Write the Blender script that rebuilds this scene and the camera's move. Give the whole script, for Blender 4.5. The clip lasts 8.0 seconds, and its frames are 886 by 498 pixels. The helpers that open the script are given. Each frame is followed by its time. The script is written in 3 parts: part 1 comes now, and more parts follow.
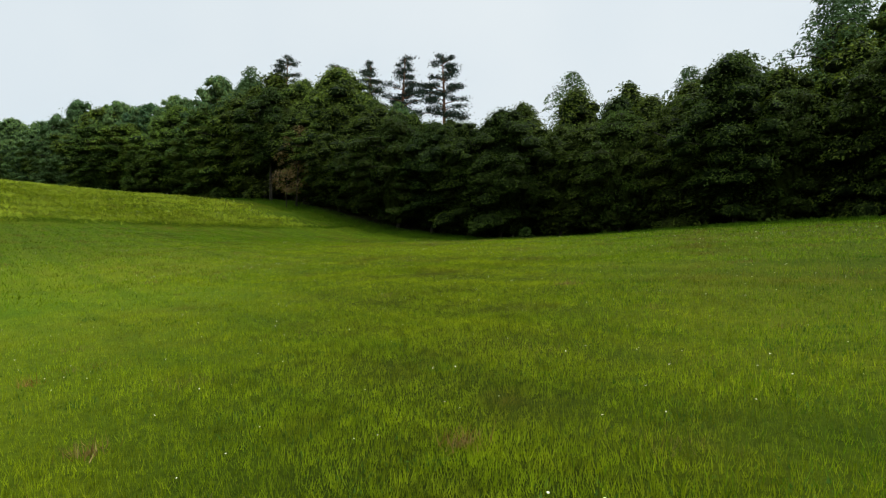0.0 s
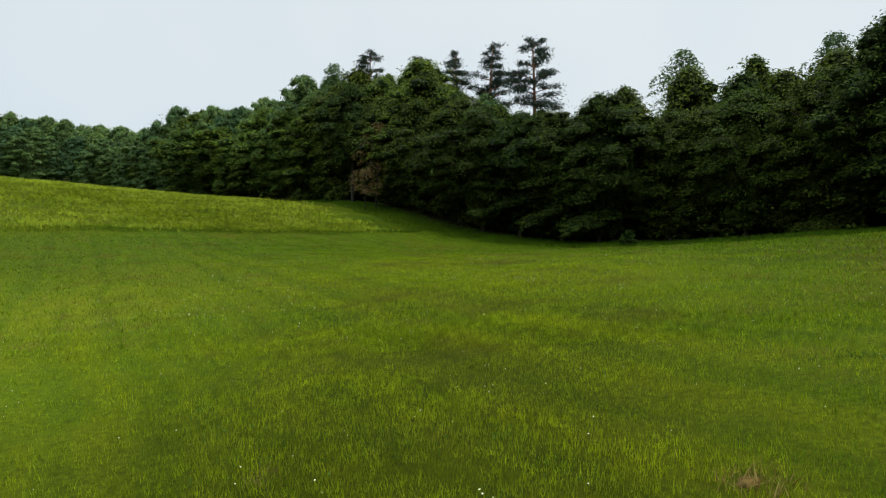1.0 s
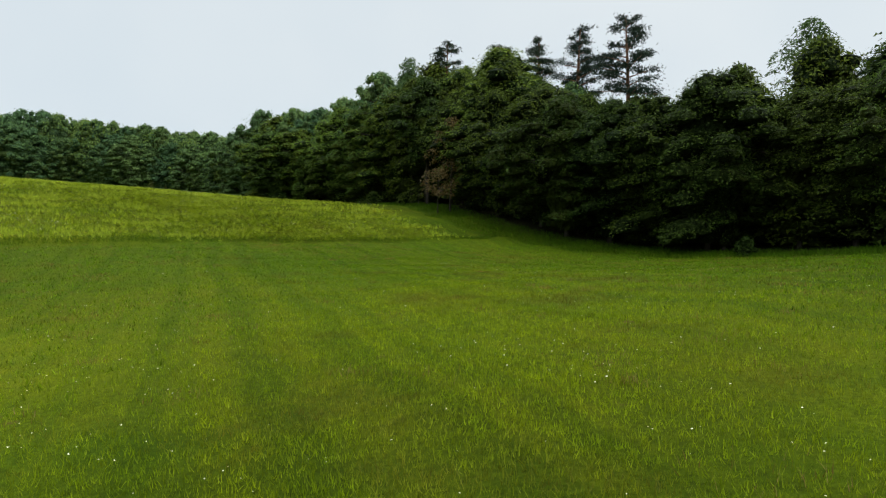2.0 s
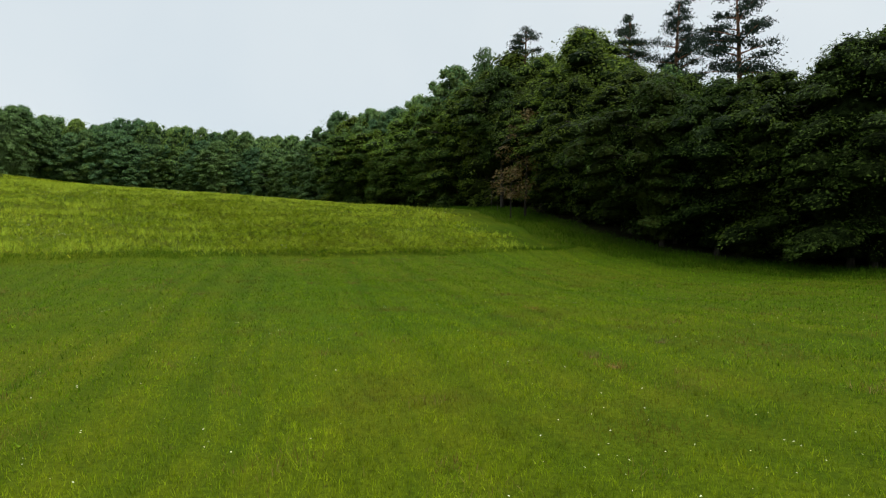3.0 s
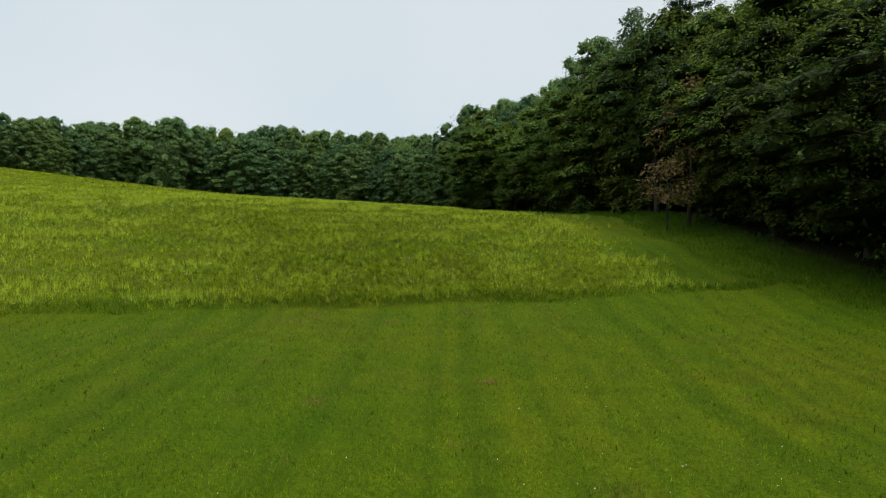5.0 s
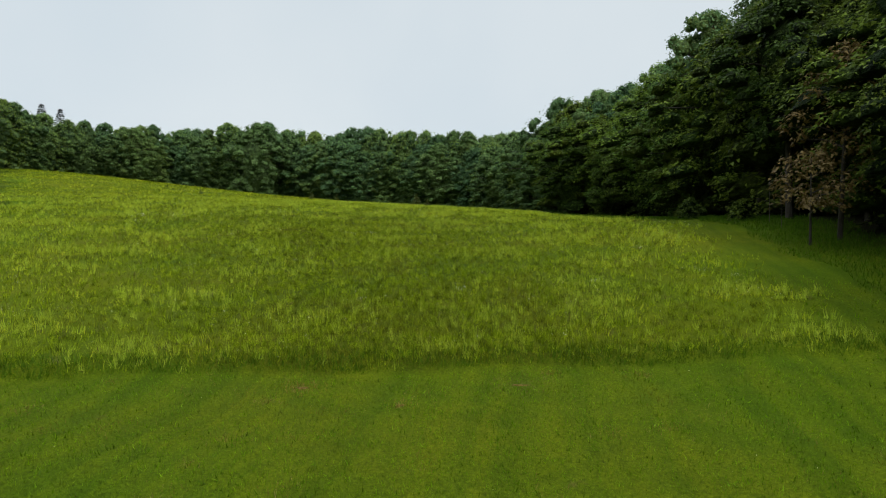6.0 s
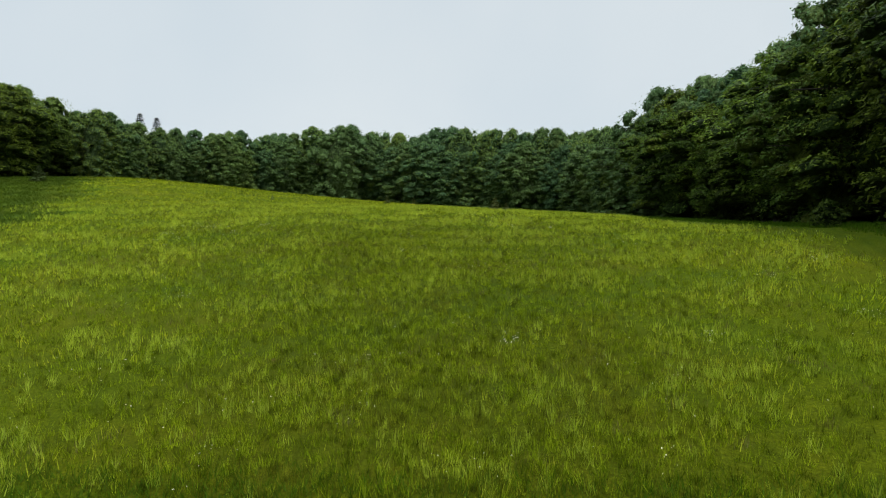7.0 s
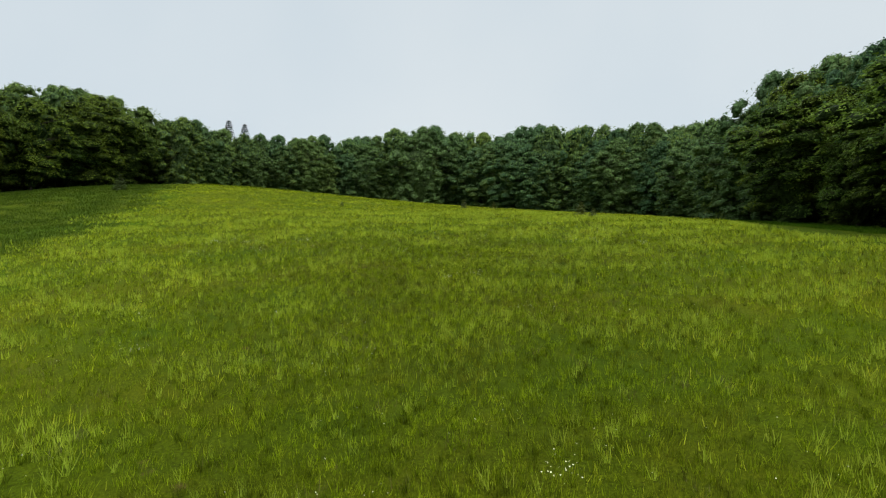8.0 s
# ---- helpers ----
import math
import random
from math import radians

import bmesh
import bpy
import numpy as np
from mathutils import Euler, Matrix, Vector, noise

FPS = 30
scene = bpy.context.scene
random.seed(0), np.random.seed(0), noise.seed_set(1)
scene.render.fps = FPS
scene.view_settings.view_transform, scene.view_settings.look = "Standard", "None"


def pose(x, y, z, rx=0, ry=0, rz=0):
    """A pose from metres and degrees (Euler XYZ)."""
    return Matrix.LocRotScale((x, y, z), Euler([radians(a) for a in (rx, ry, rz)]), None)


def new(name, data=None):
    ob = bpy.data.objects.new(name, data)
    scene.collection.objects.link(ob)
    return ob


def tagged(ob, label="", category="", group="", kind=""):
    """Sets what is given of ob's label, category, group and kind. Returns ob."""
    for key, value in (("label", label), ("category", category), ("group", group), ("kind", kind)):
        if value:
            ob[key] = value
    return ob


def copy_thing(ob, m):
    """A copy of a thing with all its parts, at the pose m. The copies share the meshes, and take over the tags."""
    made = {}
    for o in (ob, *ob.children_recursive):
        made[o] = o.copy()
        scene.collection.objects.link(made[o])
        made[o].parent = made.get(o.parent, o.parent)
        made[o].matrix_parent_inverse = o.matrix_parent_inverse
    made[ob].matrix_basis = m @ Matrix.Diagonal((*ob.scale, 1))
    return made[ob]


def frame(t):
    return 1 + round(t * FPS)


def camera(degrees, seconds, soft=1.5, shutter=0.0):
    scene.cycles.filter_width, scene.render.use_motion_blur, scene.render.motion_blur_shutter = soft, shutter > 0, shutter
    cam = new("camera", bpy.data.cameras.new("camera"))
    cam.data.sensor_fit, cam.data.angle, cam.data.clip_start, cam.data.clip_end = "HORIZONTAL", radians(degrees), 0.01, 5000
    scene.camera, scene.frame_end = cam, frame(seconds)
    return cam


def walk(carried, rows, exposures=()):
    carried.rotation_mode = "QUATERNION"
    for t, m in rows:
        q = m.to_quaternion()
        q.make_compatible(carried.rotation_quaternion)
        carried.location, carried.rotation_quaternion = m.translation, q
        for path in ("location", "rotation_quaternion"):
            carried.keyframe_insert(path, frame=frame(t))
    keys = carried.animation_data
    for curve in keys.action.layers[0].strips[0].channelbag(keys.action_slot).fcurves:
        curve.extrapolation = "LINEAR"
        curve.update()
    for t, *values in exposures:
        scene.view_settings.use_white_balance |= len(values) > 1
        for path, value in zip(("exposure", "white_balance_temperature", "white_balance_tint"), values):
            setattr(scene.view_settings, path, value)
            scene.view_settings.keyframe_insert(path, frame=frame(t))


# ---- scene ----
cam = camera(70.2, 8.0, soft=1.2)
METRES, EYE, TILT, LEAN, TURN = 60.0, 0.95, 6.045, 7.253, 0.0
ROWS = [
    (0.0, 0.0, 0.0, 0.0, 0.75, -5.85, -7.38),
    (0.5, 0.0078, 0.0551, 0.0019, 5.13, -6.52, -6.81),
    (1.0, 0.0136, 0.1165, 0.0028, 9.64, -7.09, -6.22),
    (1.5, 0.0162, 0.1732, 0.0031, 13.67, -7.54, -5.65),
    (3.0, 0.002, 0.3652, 0.0021, 26.13, -8.49, -3.94),
    (3.5, -0.0126, 0.4295, 0.0006, 29.34, -8.72, -3.44),
    (4.0, -0.0303, 0.4898, -0.001, 32.57, -8.92, -2.96),
    (5.5, -0.1077, 0.6621, -0.0037, 44.16, -9.43, -0.95),
    (6.0, -0.1426, 0.7181, -0.0052, 48.53, -9.49, -0.22),
    (6.5, -0.1794, 0.7692, -0.0067, 52.67, -9.48, 0.49),
    (7.0, -0.2192, 0.8176, -0.0085, 56.84, -9.41, 1.19),
    (7.5, -0.2614, 0.8625, -0.0095, 60.94, -9.28, 1.85),
    (8.0, -0.3067, 0.9048, -0.0107, 65.1, -9.09, 2.55),
]
walk(cam, [(t, pose(0, 0, EYE, TILT, LEAN, TURN) @ pose(METRES * x, METRES * y, METRES * z, 90 + pitch, roll, yaw)) for t, x, y, z, yaw, pitch, roll in ROWS], exposures=((0.0, 0.12), (0.5, 0.08), (1.5, 0.08), (4.0, 0.04), (8.0, 0.0)))

# ---- light: a bright overcast sky, a veiled sun over the wood on the right ----
SUN_UP, SUN_ROUND = 52.0, -92.0       # elevation; degrees from +y, positive towards -x
world = bpy.data.worlds.new("overcast")
world.use_nodes = True
scene.world = world
wn, wl = world.node_tree.nodes, world.node_tree.links
sky = wn.new("ShaderNodeTexSky")
sky.sky_type, sky.sun_disc = "NISHITA", False
sky.sun_elevation, sky.sun_rotation = radians(SUN_UP), radians(-SUN_ROUND)
sky.dust_density, sky.air_density = 2.0, 1.0
gain = wn.new("ShaderNodeVectorMath")
gain.operation = "SCALE"
gain.inputs["Scale"].default_value = 0.10
wl.new(sky.outputs["Color"], gain.inputs[0])
way = wn.new("ShaderNodeTexCoord")
haze = wn.new("ShaderNodeTexNoise")
haze.inputs["Scale"].default_value, haze.inputs["Detail"].default_value = 1.6, 4.0
wl.new(way.outputs["Generated"], haze.inputs["Vector"])
cloud = wn.new("ShaderNodeValToRGB")
cloud.color_ramp.elements[0].position, cloud.color_ramp.elements[0].color = 0.3, (0.655, 0.745, 0.805, 1)
cloud.color_ramp.elements[1].position, cloud.color_ramp.elements[1].color = 0.7, (0.775, 0.835, 0.86, 1)
wl.new(haze.outputs["Fac"], cloud.inputs["Fac"])
veil = wn.new("ShaderNodeMix")
veil.data_type = "RGBA"
veil.inputs[0].default_value = 0.9
wl.new(gain.outputs[0], veil.inputs[6])
wl.new(cloud.outputs["Color"], veil.inputs[7])
# an overcast sky is about three times as bright overhead as at the horizon
above = wn.new("ShaderNodeSeparateXYZ")
wl.new(way.outputs["Generated"], above.inputs[0])
lift = wn.new("ShaderNodeMapRange")
lift.inputs["From Min"].default_value, lift.inputs["From Max"].default_value = 0.4, 1.0
lift.inputs["To Min"].default_value, lift.inputs["To Max"].default_value = 1.0, 3.6
wl.new(above.outputs["Z"], lift.inputs["Value"])
zenith = wn.new("ShaderNodeVectorMath")
zenith.operation = "SCALE"
wl.new(veil.outputs[2], zenith.inputs[0])
wl.new(lift.outputs[0], zenith.inputs["Scale"])
wl.new(zenith.outputs[0], wn["Background"].inputs["Color"])
wn["Background"].inputs["Strength"].default_value = 1.0
sun = new("sun", bpy.data.lights.new("sun", "SUN"))
sun.data.energy, sun.data.angle, sun.data.color = 1.5, radians(16), (1.0, 0.95, 0.86)
sun.rotation_euler = (radians(90 - SUN_UP), 0, radians(180 + SUN_ROUND))

# ---- materials ----


def material(name):
    mat = bpy.data.materials.new(name)
    mat.use_nodes = True
    return mat, mat.node_tree.nodes, mat.node_tree.links, mat.node_tree.nodes["Principled BSDF"]


def ramp(nodes, links, source, stops):
    r = nodes.new("ShaderNodeValToRGB")
    while len(r.color_ramp.elements) < len(stops):
        r.color_ramp.elements.new(0.5)
    for e, (p, col) in zip(r.color_ramp.elements, stops):
        e.position, e.color = p, (*col, 1)
    links.new(source, r.inputs["Fac"])
    return r.outputs["Color"]


def noise_of(nodes, links, source, scale, detail=4.0, rough=0.55):
    n = nodes.new("ShaderNodeTexNoise")
    n.inputs["Scale"].default_value, n.inputs["Detail"].default_value, n.inputs["Roughness"].default_value = scale, detail, rough
    if source:
        links.new(source, n.inputs["Vector"])
    return n.outputs["Fac"]


def blend(nodes, links, kind, fac, a, b):
    m = nodes.new("ShaderNodeMix")
    m.data_type, m.blend_type = "RGBA", kind
    for sock, val in ((m.inputs[0], fac), (m.inputs[6], a), (m.inputs[7], b)):
        if hasattr(val, "links"):
            links.new(val, sock)
        elif isinstance(val, tuple):
            sock.default_value = (*val, 1)
        else:
            sock.default_value = val
    return m.outputs[2]


def swaths(n, l, where):
    """Swaths left by the mower, running up towards the uncut grass."""
    across = n.new("ShaderNodeVectorMath")
    across.operation = "DOT_PRODUCT"
    across.inputs[1].default_value = (0.78, 0.62, 0)
    l.new(where, across.inputs[0])
    warp = n.new("ShaderNodeMath")
    warp.operation = "MULTIPLY_ADD"
    l.new(noise_of(n, l, where, 0.16, 2.0), warp.inputs[0])
    warp.inputs[1].default_value = 1.6
    l.new(across.outputs["Value"], warp.inputs[2])
    line = n.new("ShaderNodeTexNoise")
    line.noise_dimensions = "1D"
    line.inputs["Scale"].default_value, line.inputs["Detail"].default_value = 1.3, 3.0
    l.new(warp.outputs[0], line.inputs["W"])
    return ramp(n, l, line.outputs["Fac"], ((0.36, (0.74, 0.82, 0.78)), (0.5, (1, 1, 1)), (0.64, (1.14, 1.07, 1.0))))


def leafy(name, dark, mid, light, patch=None, through_light=0.3, gloss=0.12, rough=0.6, clump=None, deep=0.45, sere=0.0, mown=False, rugged=0.0, tints=((0.0, (0.62, 0.78, 0.95)), (0.5, (1.0, 1.0, 1.0)), (1.0, (1.2, 1.1, 0.8)))):
    """Foliage or grass: colour by piece, by plant and in broad patches, with light through the blade."""
    mat, n, l, p = material(name)
    geo = n.new("ShaderNodeNewGeometry")
    info = n.new("ShaderNodeObjectInfo")
    col = ramp(n, l, geo.outputs["Random Per Island"], ((0.0, dark), (0.5, mid), (1.0, light)))
    tint = ramp(n, l, info.outputs["Random"], tints)
    col = blend(n, l, "MULTIPLY", 1.0, col, tint)
    if patch:
        where = n.new("ShaderNodeNewGeometry").outputs["Position"]
        a = ramp(n, l, noise_of(n, l, where, patch, 5.0), ((0.36, (0.84, 0.87, 0.88)), (0.5, (1.0, 1.0, 1.0)), (0.64, (1.12, 1.1, 1.02))))
        col = blend(n, l, "MULTIPLY", 1.0, col, a)
        b = ramp(n, l, noise_of(n, l, where, patch * 6.5, 4.0, 0.65), ((0.36, (0.76, 0.72, 0.72)), (0.52, (1.0, 1.0, 1.0)), (0.68, (1.1, 1.1, 1.04))))
        col = blend(n, l, "MULTIPLY", 1.0, col, b)
    if mown:
        col = blend(n, l, "MULTIPLY", 0.58, col, swaths(n, l, n.new("ShaderNodeNewGeometry").outputs["Position"]))
    if sere:
        where = n.new("ShaderNodeNewGeometry").outputs["Position"]
        dry = ramp(n, l, noise_of(n, l, where, 0.33, 5.0, 0.7), ((0.52, (0, 0, 0)), (0.66, (sere, sere, sere))))
        col = blend(n, l, "MIX", dry, col, (0.105, 0.078, 0.016))
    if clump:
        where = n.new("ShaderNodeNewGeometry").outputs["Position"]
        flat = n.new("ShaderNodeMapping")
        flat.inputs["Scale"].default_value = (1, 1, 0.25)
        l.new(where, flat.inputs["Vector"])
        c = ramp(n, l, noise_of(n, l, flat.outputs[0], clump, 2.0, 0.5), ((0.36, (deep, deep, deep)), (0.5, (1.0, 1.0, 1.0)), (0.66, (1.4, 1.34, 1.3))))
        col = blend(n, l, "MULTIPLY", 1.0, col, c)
    if rugged:
        b = n.new("ShaderNodeBump")
        b.inputs["Strength"].default_value, b.inputs["Distance"].default_value = 1.0, rugged
        l.new(noise_of(n, l, n.new("ShaderNodeTexCoord").outputs["Object"], 2.6, 4.0, 0.7), b.inputs["Height"])
        l.new(b.outputs[0], p.inputs["Normal"])
    l.new(col, p.inputs["Base Color"])
    p.inputs["Roughness"].default_value = rough
    p.inputs["Specular IOR Level"].default_value = gloss
    tr = n.new("ShaderNodeBsdfTranslucent")
    l.new(col, tr.inputs["Color"])
    mix = n.new("ShaderNodeMixShader")
    mix.inputs[0].default_value = through_light
    l.new(p.outputs[0], mix.inputs[1])
    l.new(tr.outputs[0], mix.inputs[2])
    l.new(mix.outputs[0], n["Material Output"].inputs["Surface"])
    return mat


def bark(name, dark, light, scale=6.0):
    mat, n, l, p = material(name)
    co = n.new("ShaderNodeTexCoord").outputs["Object"]
    st = n.new("ShaderNodeMapping")
    st.inputs["Scale"].default_value = (1, 1, 0.2)
    l.new(co, st.inputs["Vector"])
    f = noise_of(n, l, st.outputs[0], scale, 6.0, 0.65)
    l.new(ramp(n, l, f, ((0.35, dark), (0.65, light))), p.inputs["Base Color"])
    b = n.new("ShaderNodeBump")
    b.inputs["Strength"].default_value, b.inputs["Distance"].default_value = 0.6, 0.03
    l.new(f, b.inputs["Height"])
    l.new(b.outputs[0], p.inputs["Normal"])
    p.inputs["Roughness"].default_value, p.inputs["Specular IOR Level"].default_value = 0.9, 0.08
    return mat


MIXED = ((0.0, (0.48, 0.64, 0.85)), (0.25, (0.8, 0.92, 1.1)), (0.5, (0.95, 1.0, 0.9)), (0.75, (1.35, 1.22, 0.62)), (1.0, (1.25, 1.3, 1.2)))
# dark and olive copies: the wood's shaded and lit sides put into leaf colour
LEAF_SHADE = leafy("shaded_dark_leaves", (0.024, 0.040, 0.006), (0.050, 0.076, 0.010), (0.096, 0.134, 0.017), tints=((0.0, (0.62, 0.76, 0.9)), (0.45, (1.0, 1.0, 1.0)), (0.8, (1.35, 1.26, 0.95)), (1.0, (1.05, 1.2, 1.3))), through_light=0.26, gloss=0.06)
LEAF_LIT = leafy("lit_olive_leaves", (0.056, 0.090, 0.012), (0.104, 0.154, 0.020), (0.17, 0.236, 0.032), tints=((0.0, (0.62, 0.78, 0.95)), (0.45, (1.0, 1.0, 1.0)), (0.8, (1.28, 1.2, 0.85)), (1.0, (1.0, 1.15, 1.2))), through_light=0.28, gloss=0.06)
# haze over the distant wood put into paler, bluer leaf colour
LEAF_HAZE = leafy("hazy_green_leaves", (0.072, 0.121, 0.034), (0.104, 0.170, 0.048), (0.145, 0.225, 0.066), through_light=0.22, gloss=0.08, tints=MIXED)
LEAF_PALE = leafy("pale_leaves", (0.05, 0.085, 0.020), (0.08, 0.13, 0.032), (0.11, 0.17, 0.05), through_light=0.25)
LEAF_BROWN = leafy("brown_leaves", (0.062, 0.044, 0.018), (0.105, 0.076, 0.030), (0.16, 0.12, 0.05), through_light=0.2)
NEEDLE = leafy("pine_needles", (0.012, 0.023, 0.010), (0.022, 0.038, 0.017), (0.036, 0.056, 0.026), through_light=0.1)
SPRUCE = leafy("spruce_needles", (0.008, 0.018, 0.009), (0.015, 0.030, 0.014), (0.026, 0.046, 0.02), through_light=0.1)
SAPLING = leafy("sapling_needles", (0.06, 0.085, 0.022), (0.09, 0.12, 0.032), (0.13, 0.16, 0.05), through_light=0.15)
# inside the crowns: the shade between boughs put into darker leaf colours
INNER_SHADE = leafy("inner_foliage", (0.012, 0.019, 0.004), (0.018, 0.028, 0.006), (0.030, 0.044, 0.009), patch=3.0, through_light=0.0, gloss=0.02, clump=3.2, deep=0.4, rugged=0.7)
INNER_LIT = leafy("inner_shade_olive", (0.020, 0.032, 0.006), (0.032, 0.049, 0.009), (0.050, 0.073, 0.014), patch=3.0, through_light=0.0, gloss=0.02, clump=3.2, deep=0.45, rugged=0.7)
INNER_HAZE = leafy("hazy_shaded_foliage", (0.052, 0.088, 0.034), (0.074, 0.122, 0.046), (0.10, 0.158, 0.060), patch=3.0, through_light=0.0, gloss=0.02, clump=3.2, deep=0.5, rugged=0.7)
PALE_BARK = bark("dry_bark", (0.045, 0.040, 0.032), (0.11, 0.10, 0.08))
BARK = bark("grey_bark", (0.018, 0.015, 0.011), (0.055, 0.048, 0.038))
PINE_BARK = bark("orange_pine_bark", (0.09, 0.045, 0.025), (0.26, 0.13, 0.07))
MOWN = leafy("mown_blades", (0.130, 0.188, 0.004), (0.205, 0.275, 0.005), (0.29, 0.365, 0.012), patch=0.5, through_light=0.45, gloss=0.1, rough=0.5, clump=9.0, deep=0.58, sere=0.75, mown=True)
LUSH_SHADE = leafy("lush_shade_blades", (0.050, 0.094, 0.002), (0.112, 0.202, 0.003), (0.20, 0.315, 0.009), patch=0.5, through_light=0.45, gloss=0.05, rough=0.5, clump=6.0, deep=0.5, sere=0.8, mown=True)
DARK_BLADES = leafy("dark_green_blades", (0.022, 0.045, 0.003), (0.038, 0.070, 0.005), (0.06, 0.10, 0.008), patch=0.3, through_light=0.3, gloss=0.05)
EDGE_DARK = leafy("dark_edge_blades", (0.050, 0.088, 0.003), (0.080, 0.138, 0.005), (0.12, 0.185, 0.009), patch=0.4, through_light=0.35, gloss=0.03)
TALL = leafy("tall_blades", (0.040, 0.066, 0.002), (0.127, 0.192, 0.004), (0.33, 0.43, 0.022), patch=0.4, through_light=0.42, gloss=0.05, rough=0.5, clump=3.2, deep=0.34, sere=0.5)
HEADS = leafy("seed_heads", (0.24, 0.31, 0.02), (0.39, 0.47, 0.034), (0.53, 0.59, 0.07), patch=0.3, through_light=0.4, gloss=0.05)
STRAW = leafy("dry_straw", (0.10, 0.062, 0.014), (0.19, 0.13, 0.035), (0.33, 0.25, 0.09), through_light=0.3, gloss=0.05)
CLOVER = leafy("clover_leaves", (0.06, 0.11, 0.012), (0.085, 0.15, 0.016), (0.12, 0.19, 0.025), patch=0.8, through_light=0.35, gloss=0.05)
SOIL = bark("bare_soil", (0.05, 0.033, 0.008), (0.15, 0.10, 0.026), 14.0)
petal, pn, pl, pp = material("white_petals")
pp.inputs["Base Color"].default_value, pp.inputs["Roughness"].default_value = (0.85, 0.82, 0.6, 1), 0.6

# ---- the lie of the land ----
BASE = (1.3934, -0.0813, 0.0238)
# heights of soft swells round the valley, columns of x = -60, -38 ... 28, each at y = 0, 22 ... 88
SWELLS = (
    (-1.48, -1.30, 0.47, 0.35, 1.02),
    (-1.05, -1.06, -0.63, 0.11, -0.70),
    (-1.87, -0.80, -0.16, -1.11, 2.62),
    (-0.89, -0.01, -0.52, -2.63, 0.56),
    (1.50, -0.33, -0.25, 0.99, -0.02),
)
FAR_SWELLS = (
    (-90, 25, 0.34), (-90, 65, -0.3), (-85, 110, 0.85), (-125, 50, 2.53), (-125, 95, 0.83), (-160, 60, 3.93),
    (-165, 120, -0.54), (-120, 140, -0.12), (-60, 140, 0.23), (-10, 125, 2.10), (40, 60, 3.35), (45, 20, 1.94), (-112, 82, 0.4),
)


def height(x, y):
    """The ground's height at x, y (numbers or arrays)."""
    x, y = np.asarray(x, float), np.asarray(y, float)
    z = BASE[0] + BASE[1] * np.clip(x, -260, 140) + BASE[2] * np.clip(y, -120, 260)
    for i, column in enumerate(SWELLS):
        for j, h in enumerate(column):
            z = z + h * np.exp(-((x + 60 - 22 * i) ** 2 + (y - 22 * j) ** 2) / (2 * 18.6 ** 2))
    for cx, cy, h in FAR_SWELLS:
        z = z + h * np.exp(-((x - cx) ** 2 + (y - cy) ** 2) / (2 * 29.76 ** 2))
    return z


def ripple(x, y):
    """Small unevenness of the turf, and the thick mat under the uncut grass."""
    return 0.22 * uncut(x, y) + 0.05 * np.sin(x * 0.9 + 1.3 * np.sin(y * 0.5)) * np.sin(y * 0.8 + 0.7) + 0.02 * np.sin(2.3 * x + 0.4) * np.sin(2.7 * y)


# the edge of the wood, from the right of the meadow round its head to the left: x, y, height of the first trees
EDGE = (
    (44, 14, 14), (32, 32, 18), (26.5, 39, 16), (20, 47, 15.6), (11.5, 57.5, 15.0), (4, 63, 13.4), (-4, 67, 13.2), (-11, 72, 15.4),
    (-18.5, 79.5, 19.6), (-25.5, 89, 22.8), (-33, 96, 22.6), (-45, 104, 22.4), (-61, 115, 21.9), (-77, 124, 21.5), (-92, 134, 20.2), (-107, 142, 21.2),
    (-127, 141, 23), (-147, 133, 24.8), (-162, 124, 24), (-166, 106, 21), (-160, 86, 17.2), (-154, 66, 15.2), (-146, 48, 21), (-130, 33, 22), (-112, 22, 19), (-102, 6, 16),
)


def to_edge(x, y):
    """Distance from the wood's edge."""
    best = np.full(np.shape(x), 1e9)
    for (ax, ay, _), (bx, by, _) in zip(EDGE, EDGE[1:]):
        dx, dy = bx - ax, by - ay
        s = np.clip(((x - ax) * dx + (y - ay) * dy) / (dx * dx + dy * dy), 0, 1)
        best = np.minimum(best, np.hypot(x - ax - s * dx, y - ay - s * dy))
    return best


def in_meadow(x, y):
    """Even-odd test against the wood's edge, closed behind the camera."""
    pts = [(a, b) for a, b, _ in EDGE] + [(-60, -60), (50, -60)]
    odd = np.zeros(np.shape(x), bool)
    for (ax, ay), (bx, by) in zip(pts, pts[1:] + pts[:1]):
        cross = (ay > y) != (by > y)
        odd ^= cross & (x < (bx - ax) * (y - ay) / (by - ay + 1e-9) + ax)
    return odd


def past_cut(x, y):
    """Metres past the mower's last cut: positive in the uncut grass on the hill."""
    wobble = 0.13 * np.sin(0.9 * x + 0.3 * y) + 0.08 * np.sin(2.1 * y)
    return (-(x + 24) * 0.797 + (y - 50.7) * 0.604) + 0.55 + wobble


def uncut(x, y):
    """1 in the uncut grass, 0 on mown turf, on the strip by the wood and on the cut lane towards its left corner."""
    wander = 1.2 * np.sin(0.31 * x + 0.2 * y) + 0.7 * np.sin(0.83 * x - 0.6 * y)
    by_wood = (to_edge(x, y) - 6.0 + wander) / 4
    lane = ((y - 42.5) - 0.16 * np.maximum(-55 - x, 0) + 1.2 * wander + 0.8 * np.maximum(x + 64, 0)) / 8
    return np.clip(np.minimum(np.minimum(past_cut(x, y) / 0.5, by_wood), lane), 0, 1)


